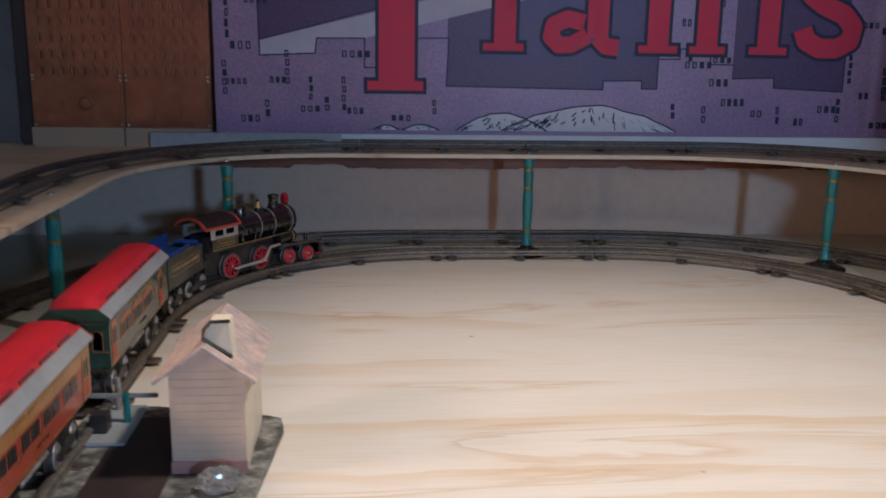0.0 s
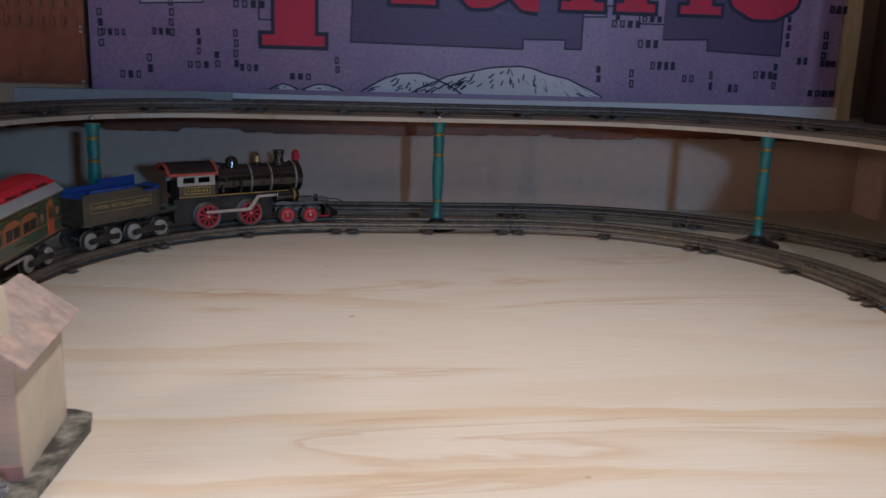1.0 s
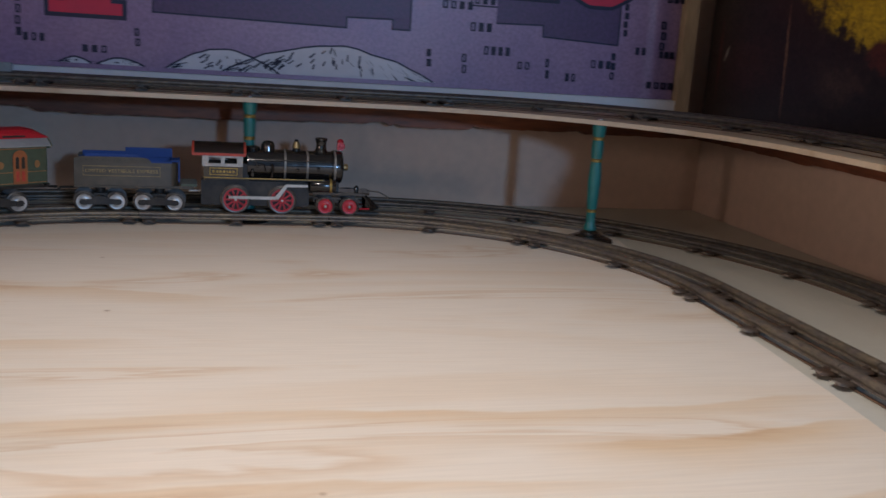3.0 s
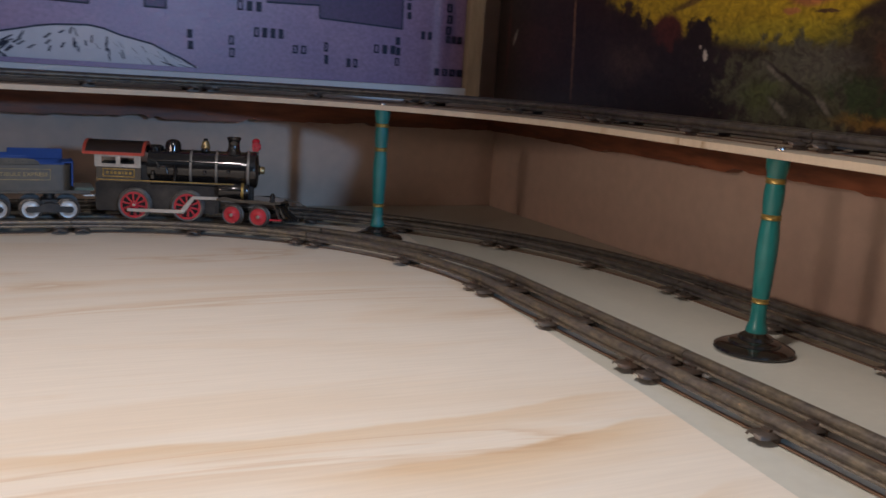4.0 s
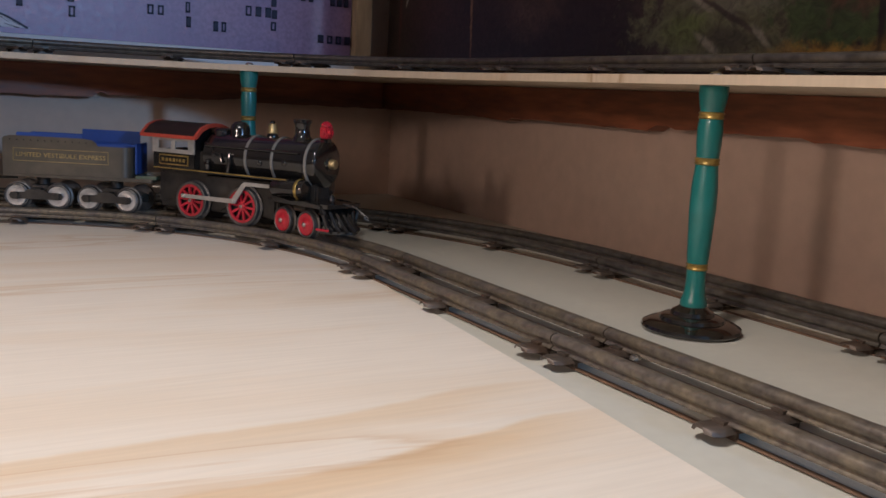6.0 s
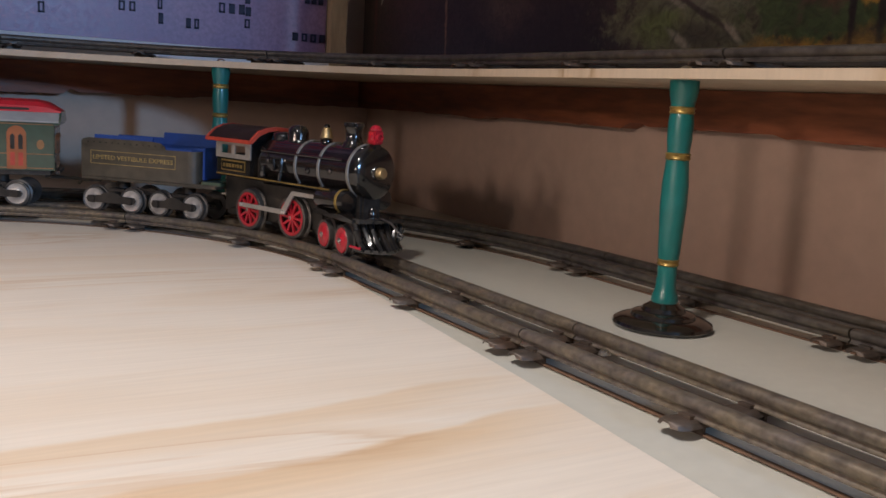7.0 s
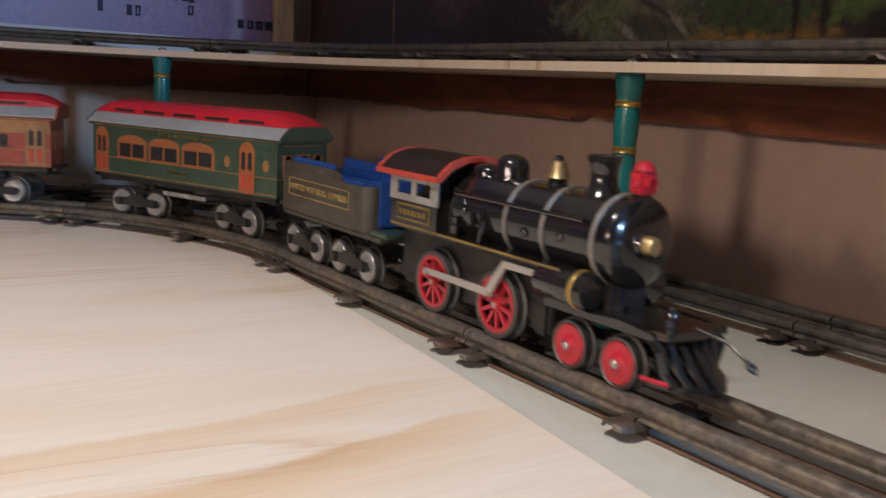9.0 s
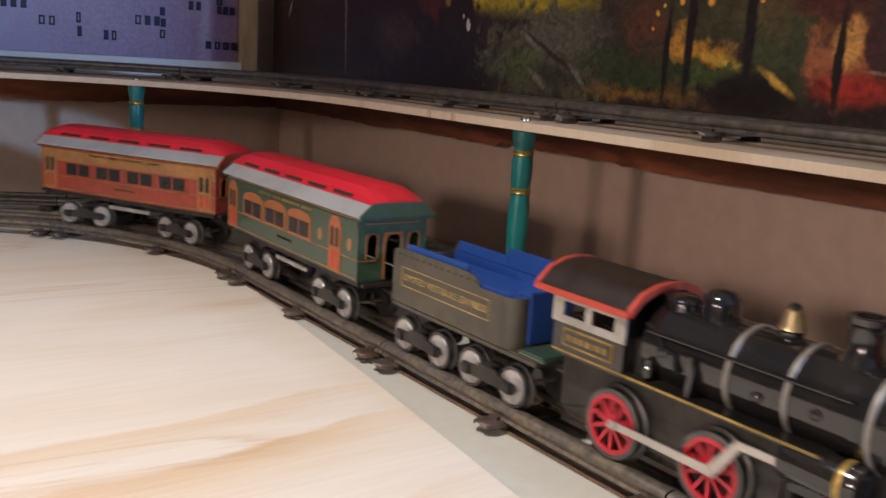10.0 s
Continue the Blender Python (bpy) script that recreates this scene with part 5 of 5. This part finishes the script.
def oil_painting():
    """An autumn landscape laid on in soft strokes: y and z are places on the canvas."""
    m = bpy.data.materials.new("landscape_in_oil")
    m.use_nodes = True
    n, l = m.node_tree.nodes, m.node_tree.links
    bsdf = n["Principled BSDF"]
    co = n.new("ShaderNodeTexCoord")

    def warped(scale, amp, detail):
        """The canvas coordinates pushed about by a noise, with x taken out."""
        t = n.new("ShaderNodeTexNoise")
        t.inputs["Scale"].default_value, t.inputs["Detail"].default_value, t.inputs["Roughness"].default_value = scale, detail, 0.65
        l.new(co.outputs["Object"], t.inputs["Vector"])
        v = n.new("ShaderNodeVectorMath")
        v.operation = "MULTIPLY_ADD"
        l.new(t.outputs["Color"], v.inputs[0])
        v.inputs[1].default_value = (0, amp, amp)
        l.new(co.outputs["Object"], v.inputs[2])
        u = n.new("ShaderNodeVectorMath")
        u.operation = "MULTIPLY_ADD"
        u.inputs[1].default_value = (0, 1, 1)
        u.inputs[2].default_value = (0, -amp / 2, -amp / 2)
        l.new(v.outputs[0], u.inputs[0])
        return u.outputs[0]
    leafy, calm = warped(55, 0.030, 7), warped(70, 0.006, 4)
    ragged = n.new("ShaderNodeTexNoise")
    ragged.inputs["Scale"].default_value, ragged.inputs["Detail"].default_value, ragged.inputs["Roughness"].default_value = 75, 4, 0.65
    l.new(co.outputs["Object"], ragged.inputs["Vector"])
    out = None

    def lay(where, y, z, ry, rz, colour, soft=0.3, cover=1.0, tilt=0.0):
        nonlocal out
        mp = n.new("ShaderNodeMapping")
        mp.vector_type = "TEXTURE"
        mp.inputs["Location"].default_value = (0, y, z)
        mp.inputs["Rotation"].default_value = (tilt, 0, 0)
        mp.inputs["Scale"].default_value = (1, ry, rz)
        l.new(where, mp.inputs[0])
        d = n.new("ShaderNodeVectorMath")
        d.operation = "LENGTH"
        l.new(mp.outputs[0], d.inputs[0])
        k = n.new("ShaderNodeMapRange")
        k.interpolation_type = "SMOOTHSTEP"
        k.inputs["From Min"].default_value, k.inputs["From Max"].default_value = 1 + soft, 1 - soft
        k.inputs["To Max"].default_value = cover
        far = d.outputs["Value"]
        if where is leafy:
            rag = n.new("ShaderNodeMath")
            rag.operation = "MULTIPLY_ADD"
            rag.inputs[1].default_value = 2.4
            l.new(ragged.outputs["Fac"], rag.inputs[0])
            add = n.new("ShaderNodeMath")
            add.operation = "ADD"
            add.inputs[1].default_value = -1.2
            l.new(far, rag.inputs[2])
            l.new(rag.outputs[0], add.inputs[0])
            far = add.outputs[0]
        l.new(far, k.inputs["Value"])
        mix = n.new("ShaderNodeMix")
        mix.data_type = "RGBA"
        l.new(k.outputs[0], mix.inputs["Factor"])
        if out is None:
            mix.inputs["A"].default_value = (0.030, 0.020, 0.016, 1)
        else:
            l.new(out, mix.inputs["A"])
        mix.inputs["B"].default_value = (*colour, 1)
        out = mix.outputs["Result"]
    yellow, dark, moss, gold = (0.42, 0.29, 0.015), (0.014, 0.010, 0.008), (0.085, 0.085, 0.045), (0.60, 0.30, 0.035)
    # evening sky over the field, shrubs against it, woods
    lay(calm, 1.05, 0.370, 0.26, 0.122, yellow, 0.05)
    lay(calm, 0.97, 0.345, 0.115, 0.101, yellow, 0.05)
    lay(calm, 0.97, 0.252, 0.09, 0.012, (0.30, 0.26, 0.02), 0.6, 0.7)
    lay(calm, 1.09, 0.287, 0.048, 0.0032, (0.12, 0.07, 0.02), 0.5, 0.9, -0.28)
    lay(calm, 0.945, 0.284, 0.026, 0.009, (0.42, 0.17, 0.06))
    lay(calm, 0.965, 0.271, 0.010, 0.003, (0.42, 0.17, 0.06))
    lay(calm, 0.925, 0.270, 0.014, 0.0018, (0.10, 0.05, 0.02))
    lay(leafy, 1.215, 0.255, 0.040, 0.030, dark)
    lay(leafy, 1.165, 0.240, 0.060, 0.020, dark)
    lay(calm, 1.135, 0.252, 0.025, 0.021, (0.075, 0.020, 0.012), 0.2)
    lay(leafy, 1.085, 0.248, 0.026, 0.019, dark)
    lay(leafy, 1.33, 0.230, 0.13, 0.10, (0.022, 0.014, 0.012), 0.4)
    lay(leafy, 1.14, 0.198, 0.115, 0.047, dark)
    lay(leafy, 1.20, 0.222, 0.035, 0.020, (0.060, 0.038, 0.028), 0.8, 0.8)
    lay(leafy, 1.40, 0.240, 0.05, 0.03, (0.050, 0.022, 0.018), 0.8, 0.7)
    lay(calm, 1.312, 0.245, 0.0024, 0.068, (0.19, 0.105, 0.06), 0.3, 0.9, -0.06)
    lay(calm, 1.475, 0.245, 0.0030, 0.050, (0.10, 0.025, 0.02), 0.5, 0.8)
    lay(calm, 1.072, 0.232, 0.0030, 0.0055, (0.62, 0.58, 0.50), 0.3)
    lay(calm, 1.080, 0.240, 0.0016, 0.0024, (0.50, 0.45, 0.38), 0.3)
    lay(calm, 1.457, 0.251, 0.0022, 0.0110, (0.45, 0.40, 0.33), 0.4, 1.0, 0.5)
    # green hill with fallen boughs
    lay(leafy, 0.955, 0.206, 0.090, 0.037, moss, 0.25)
    lay(leafy, 0.925, 0.227, 0.060, 0.017, (0.105, 0.100, 0.075), 0.6, 0.8)
    lay(leafy, 0.990, 0.196, 0.022, 0.012, (0.085, 0.105, 0.030), 0.6, 0.8)
    lay(leafy, 0.945, 0.188, 0.030, 0.010, (0.035, 0.030, 0.020), 0.6, 0.8)
    lay(calm, 0.950, 0.2075, 0.046, 0.0022, (0.035, 0.025, 0.020), 0.5, 0.9, 0.46)
    lay(calm, 0.978, 0.218, 0.014, 0.0024, (0.17, 0.155, 0.12), 0.6, 0.9, 0.55)
    lay(calm, 0.917, 0.191, 0.010, 0.0026, (0.19, 0.17, 0.13), 0.6, 0.9, 0.75)
    lay(calm, 0.968, 0.187, 0.014, 0.0034, (0.16, 0.145, 0.11), 0.6, 0.9, 0.55)
    lay(calm, 0.890, 0.212, 0.024, 0.0020, (0.035, 0.025, 0.020), 0.5, 0.9, -0.6)
    # autumn trees with low sun between them
    lay(leafy, 0.845, 0.203, 0.060, 0.020, (0.035, 0.052, 0.018))
    lay(leafy, 0.848, 0.238, 0.046, 0.030, (0.046, 0.034, 0.020))
    lay(leafy, 0.838, 0.234, 0.024, 0.016, (0.12, 0.045, 0.020), 0.8, 0.8)
    lay(leafy, 0.770, 0.245, 0.060, 0.030, (0.050, 0.050, 0.022))
    lay(leafy, 0.722, 0.222, 0.036, 0.040, (0.048, 0.058, 0.026))
    lay(leafy, 0.735, 0.242, 0.020, 0.016, (0.11, 0.075, 0.030), 0.8, 0.8)
    lay(leafy, 0.811, 0.219, 0.007, 0.012, gold, 0.7, 0.7)
    lay(leafy, 0.786, 0.213, 0.018, 0.0065, gold, 0.8, 0.75)
    lay(calm, 0.768, 0.2065, 0.016, 0.0035, (0.52, 0.36, 0.06), 0.8, 0.8, 0.25)
    lay(leafy, 0.778, 0.1975, 0.024, 0.0075, (0.060, 0.085, 0.022))
    lay(leafy, 0.866, 0.1805, 0.032, 0.0050, (0.22, 0.12, 0.022), 0.7, 0.8)
    lay(leafy, 0.812, 0.1800, 0.022, 0.0065, (0.16, 0.095, 0.022), 0.7, 0.8)
    lay(calm, 0.744, 0.186, 0.034, 0.015, dark, 0.35)
    lay(calm, 0.725, 0.1955, 0.014, 0.0026, (0.62, 0.38, 0.06), 0.7, 0.9, 0.55)
    for y, z, ry, rz in ((0.822, 0.212, 0.0030, 0.034), (0.801, 0.228, 0.0040, 0.050), (0.7495, 0.238, 0.0044, 0.060)):
        lay(calm, y, z, ry, rz, dark, 0.4)
    for y, z, q in ((0.834, 0.241, 0.0020), (0.828, 0.246, 0.0014), (0.812, 0.248, 0.0022), (0.785, 0.249, 0.0032), (0.838, 0.229, 0.0014), (0.742, 0.249, 0.0022)):
        lay(calm, y, z, q, q, (0.75, 0.36, 0.05), 0.5)
    # red cottage behind the trees
    lay(leafy, 0.682, 0.214, 0.020, 0.024, (0.36, 0.12, 0.05), 0.5, 0.9)
    lay(calm, 0.676, 0.222, 0.010, 0.018, (0.60, 0.30, 0.08), 0.3)
    lay(calm, 0.670, 0.194, 0.024, 0.0095, (0.40, 0.035, 0.022), 0.6, 0.95)
    lay(calm, 0.654, 0.224, 0.011, 0.021, (0.055, 0.022, 0.022), 0.15)
    lay(calm, 0.653, 0.204, 0.010, 0.0014, (0.30, 0.16, 0.10), 0.3)
    lay(leafy, 0.692, 0.243, 0.028, 0.009, (0.080, 0.028, 0.018), 0.5)
    lay(calm, 0.681, 0.211, 0.0034, 0.034, dark, 0.4)
    lay(leafy, 0.550, 0.240, 0.085, 0.10, (0.030, 0.022, 0.016), 0.3)
    lay(leafy, 0.300, 0.250, 0.16, 0.12, (0.045, 0.040, 0.022), 0.5)
    # brush strokes
    brush, mp = n.new("ShaderNodeTexNoise"), n.new("ShaderNodeMapping")
    mp.inputs["Scale"].default_value = (1, 0.8, 1.0)
    mp.inputs["Rotation"].default_value = (0.6, 0, 0)
    l.new(co.outputs["Object"], mp.inputs[0])
    l.new(mp.outputs[0], brush.inputs["Vector"])
    brush.inputs["Scale"].default_value, brush.inputs["Detail"].default_value, brush.inputs["Distortion"].default_value = 110, 5, 1.6
    span = n.new("ShaderNodeMapRange")
    span.inputs["From Min"].default_value, span.inputs["From Max"].default_value = 0.3, 0.7
    span.inputs["To Min"].default_value, span.inputs["To Max"].default_value = 0.6, 1.45
    l.new(brush.outputs["Fac"], span.inputs["Value"])
    mul = n.new("ShaderNodeMix")
    mul.data_type, mul.blend_type = "RGBA", "MULTIPLY"
    mul.inputs["Factor"].default_value = 1
    l.new(out, mul.inputs["A"])
    l.new(span.outputs[0], mul.inputs["B"])
    l.new(mul.outputs["Result"], bsdf.inputs["Base Color"])
    bsdf.inputs["Roughness"].default_value = 0.36
    b = n.new("ShaderNodeBump")
    b.inputs["Strength"].default_value, b.inputs["Distance"].default_value = 0.35, 0.0005
    l.new(brush.outputs["Fac"], b.inputs["Height"])
    l.new(b.outputs[0], bsdf.inputs["Normal"])
    return m


M["landscape"] = oil_painting()
part("canvas", boxed(PX, PX + 0.012, 0.10, 1.508, SZ1 + 0.0005, 0.62, 0.001), "landscape", paint, "painted autumn landscape canvas")

# boards in the back left corner
tagged(part("corner_board", boxed(-0.560, -0.505, 1.560, 1.580, SZ1 + 0.0005, 0.60, 0.002), "board_grey"), "plain grey vertical board standing on the shelf", "board")
tagged(part("dark_upright", boxed(-0.503, -0.4835, 1.520, 1.560, SZ1 + 0.0005, 0.60, 0.002), "shade_and_upright"), "dark upright board standing on the shelf", "board")


# ---- little house on its base ----
def make_house():
    h = empty("toy_house")
    tagged(h, "pale pink wooden toy house on a grey stone-painted base", "toy house")
    bm = bmesh.new()
    prism(bm, [(-0.215, 0.655), (-0.060, 0.645), (-0.046, 0.652), (-0.036, 0.775), (-0.040, 0.796), (-0.052, 0.802), (-0.150, 0.826), (-0.205, 0.830)], 0.0002, 0.0055, lambda a, b, d: (a, b, d))
    part("base", bm, "concrete", h, "grey base painted with stones")
    # dark sheet standing in for the house's shadow on the base
    part("house_shade", boxed(-0.170, -0.112, 0.655, 0.800, 0.0056, 0.0064), "shade_and_upright", h, "dark brown sheet for the shade beside the house")
    x0, x1, y0, y1, z0, ze, za = -0.110, -0.0555, 0.694, 0.790, 0.0056, 0.084, 0.1035
    xm = (x0 + x1) / 2
    for y in (y0, y1 - 0.003):
        part("gable_wall", prism(bmesh.new(), [(x0, z0), (x1, z0), (x1, ze), (xm, za), (x0, ze)], y, y + 0.003, lambda a, b, d: (a, d, b)), "housepink", h, "pale pink gable wall with faint siding lines")
    bm = bmesh.new()
    for k in range(12):
        z = z0 + 0.006 + k * 0.0062
        box(bm, x0 + 0.0005, x1 - 0.0005, y0 - 0.0003, y0 + 0.0005, z, z + 0.0060, 0.0001)
    part("siding", bm, "housepink", h)
    for x in (x0, x1 - 0.003):
        part("side_wall", boxed(x, x + 0.003, y0 + 0.003, y1 - 0.003, z0, ze), "houseside", h, "cream side wall")
    part("skirting", boxed(x0 - 0.0008, x1 + 0.0008, y0 - 0.0012, y0 - 0.0003, z0, z0 + 0.010, 0.0003), "trim_pale", h, "deeper pink foot")
    for s in (-1, 1):
        roof = bmesh.new()
        a = math.atan2(za - ze, (x1 - x0) / 2)
        m = Matrix.Translation((xm, 0, za + 0.0035)) @ Matrix.Rotation(s * a, 4, "Y")
        ln = 0.046
        slab = part("roof_slope", boxed(min(0, s * ln), max(0, s * ln), y0 - 0.010, y1 + 0.010, -0.002, 0.0005, 0.0004, m=m), "shingle", h, "grey-pink worn roof slope")
    # bent dark-edged vent on the ridge
    vent = [(xm - 0.002, 0.1065), (xm + 0.019, 0.0945), (xm + 0.017, 0.122), (xm + 0.003, 0.122)]
    part("roof_vent", prism(bmesh.new(), vent, y0 + 0.004, y0 + 0.024, lambda a, b, d: (a, d, b)), "houseside", h, "small boxy roof vent")
    part("vent_edge", tube(bmesh.new(), [(xm + 0.019, y0 + 0.003, 0.0955), (xm - 0.002, y0 + 0.003, 0.1095), (xm - 0.001, y0 + 0.003, 0.117), (xm + 0.004, y0 + 0.003, 0.1225), (xm + 0.018, y0 + 0.003, 0.1230)], 0.0015, 6), "frame_black", h, "dark bent edge of the vent")
    return h


M["trim_pale"] = material("deep_pink_paint", (0.55, 0.28, 0.24), 0.7, 0, 0.12, 60, 0.2)
make_house()

# crossing post beside the line
cr = empty("crossing_post")
tagged(cr, "small grey and teal crossing post beside the track", "toy signal")
part("base", boxed(-0.198, -0.158, 0.742, 0.822, 0.0056, 0.0090, 0.001), "roof_grey", cr)
part("post", lathe(bmesh.new(), [(0.0032, 0.009), (0.0028, 0.030), (0.0030, 0.034)], 12, Matrix.Translation((-0.166, 0.785, 0))), "teal", cr)
part("arm", boxed(-0.196, -0.140, 0.7845, 0.7865, 0.030, 0.034, 0.0005), "silver", cr)
part("rear_post", lathe(bmesh.new(), [(0.0026, 0.009), (0.0024, 0.038)], 10, Matrix.Translation((-0.180, 0.812, 0))), "silver", cr)
part("box", boxed(-0.190, -0.176, 0.760, 0.775, 0.009, 0.024, 0.0008), "frame_black", cr)

# crumpled clear wrapping by the house
rng = random.Random(5)
bm = bmesh.new()
bmesh.ops.create_icosphere(bm, subdivisions=3, radius=0.014)
for v in bm.verts:
    k = 1 + 0.35 * noise.noise(v.co * 260)
    v.co = Vector((-0.072 + v.co.x * k * 1.1, 0.668 + v.co.y * k, max(0.0056, 0.013 + v.co.z * k * 0.62)))
tagged(part("plastic_wrap", bm, "glass", None, "", 5), "crumpled clear plastic wrap by the house", "wrapping")

# plain raised strip on the shelf behind the curve
tagged(part("loose_strip", boxed(-0.30, -0.010, -0.006, 0.006, 0.0, 0.024, 0.0008, m=pose(0, 1.497, SZ1 + 0.0003, 0, 0, 1.5)), "roof_grey"), "blue-grey painted strip lying on the shelf", "strip")


# screws through the track ties
for x, y in ((0.7455, 0.801), (0.7455, 0.548), (0.722, 1.210), (-0.2140, 0.90)):
    tagged(part("track_screw", lathe(bmesh.new(), [(0.0034, 0.0053), (0.0032, 0.0066), (0.0018, 0.0078), (0.0004, 0.0080)], 12, Matrix.Translation((x, y, 0))), "steel"), "bright round-headed screw through a track tie", "screw", "track screws")


# ---- what moves ----
WAY = [(0.0, 1.296), (0.5, 1.387), (1.0, 1.4745), (1.5, 1.5505), (2.0, 1.6095), (3.5, 1.8735), (4.0, 1.9705), (4.5, 2.0465), (5.0, 2.1060), (5.5, 2.1630), (7.0, 2.3250), (7.5, 2.3765), (8.0, 2.4545), (8.5, 2.5450), (9.0, 2.6625), (9.5, 2.7775), (10.0, 2.9010)]


def along(t):
    """How far the front pony axle has gone along the inner track."""
    ts, ss = [a for a, b in WAY], [b for a, b in WAY]
    i = min(max(sum(1 for a in ts if a <= t) - 1, 0), len(ts) - 2)

    def slope(k):
        if k == 0:
            return (ss[1] - ss[0]) / (ts[1] - ts[0])
        if k == len(ts) - 1:
            return (ss[-1] - ss[-2]) / (ts[-1] - ts[-2])
        return (ss[k + 1] - ss[k - 1]) / (ts[k + 1] - ts[k - 1])
    h = ts[i + 1] - ts[i]
    u = (t - ts[i]) / h
    return (2 * u**3 - 3 * u**2 + 1) * ss[i] + (u**3 - 2 * u**2 + u) * h * slope(i) + (3 * u**2 - 2 * u**3) * ss[i + 1] + (u**3 - u**2) * h * slope(i + 1)


def on_track(s):
    """Place and heading (radians) at the distance s from the foot of the left straight."""
    ls, q, lb = TY1 - TY0 - 2 * TR, TR * math.pi / 2, TX1 - TX0 - 2 * TR
    if s < ls:
        return Vector((TX0, TY0 + TR + s, 0)), math.pi / 2
    s -= ls
    if s < q:
        a = math.pi - s / TR
        return Vector((TX0 + TR + TR * math.cos(a), TY1 - TR + TR * math.sin(a), 0)), a - math.pi / 2
    s -= q
    if s < lb:
        return Vector((TX0 + TR + s, TY1, 0)), 0.0
    s -= lb
    if s < q:
        a = math.pi / 2 - s / TR
        return Vector((TX1 - TR + TR * math.cos(a), TY1 - TR + TR * math.sin(a), 0)), a - math.pi / 2
    return Vector((TX1, TY1 - TR - (s - q), 0)), -math.pi / 2


def standing(s, front, rear):
    """Pose of a vehicle whose origin is at s and which rides on two points of the track."""
    a, b = on_track(s + front)[0], on_track(s + rear)[0]
    d = (a - b).normalized()
    p = a - d * front
    return Matrix.Translation((p.x, p.y, RAIL_TOP)) @ Matrix.Rotation(math.atan2(d.y, d.x), 4, "Z")


def spin_times(r):
    """Times at which a wheel of this radius has turned by less than a fifth of a turn since the last."""
    out, last = [0.0], along(0.0)
    for f in range(1, 300):
        t = f / FPS
        if along((f + 1) / FPS) - last > r * radians(72):
            out.append(t)
            last = along(t)
    return out + [10.0]


def motions():
    steps = [i / 10 for i in range(101)]
    walk(loco, [(t, standing(along(t), -0.0865, -0.144)) for t in steps])

    def swing(t):
        """The pony truck keeps to the rails while the body is held by the driving wheels."""
        return standing(along(t), -0.0865, -0.144).inverted() @ standing(along(t), 0.0, -0.031)
    walk(loco_pony, [(t, swing(t)) for t in steps])
    walk(tender, [(t, standing(along(t) - 0.271, 0.0350, -0.0345)) for t in steps])
    for c, off in ((coach_a, 0.484), (coach_b, 0.762)):
        walk(c, [(t, standing(along(t) - off, 0.063, -0.063)) for t in steps])
    for thing, off, trucks in ((tender, 0.271, tender_trucks), (coach_a, 0.484, coach_trucks[coach_a]), (coach_b, 0.762, coach_trucks[coach_b])):
        for (tr, sets), x in zip(trucks, (0.0350, -0.0345) if thing is tender else (0.063, -0.063)):
            rows = []
            for t in steps[::2]:
                body = standing(along(t) - off, abs(x), -abs(x))
                head = on_track(along(t) - off + x)[1]
                yaw = head - body.to_euler().z
                rows.append((t, pose(x, 0, 0, 0, 0, math.degrees(math.atan2(math.sin(yaw), math.cos(yaw))))))
            walk(tr, rows)
            for ws, dx, r in sets:
                walk(ws, [(t, Matrix.Translation((dx, 0, r)) @ Matrix.Rotation(along(t) / r, 4, "Y")) for t in spin_times(r)])
    for ws, x, r in loco_wheels:
        walk(ws, [(t, (swing(t) if x > -0.05 else Matrix()) @ Matrix.Translation((x, 0, r)) @ Matrix.Rotation(along(t) / r, 4, "Y")) for t in spin_times(r)])
    for rod in loco_rods:
        rows = []
        for t in spin_times(0.010):
            a = along(t) / 0.0172 + 2.2
            rows.append((t, pose(0.006 * math.sin(a), 0, 0.0172 + 0.006 * math.cos(a))))
        walk(rod, rows)


motions()
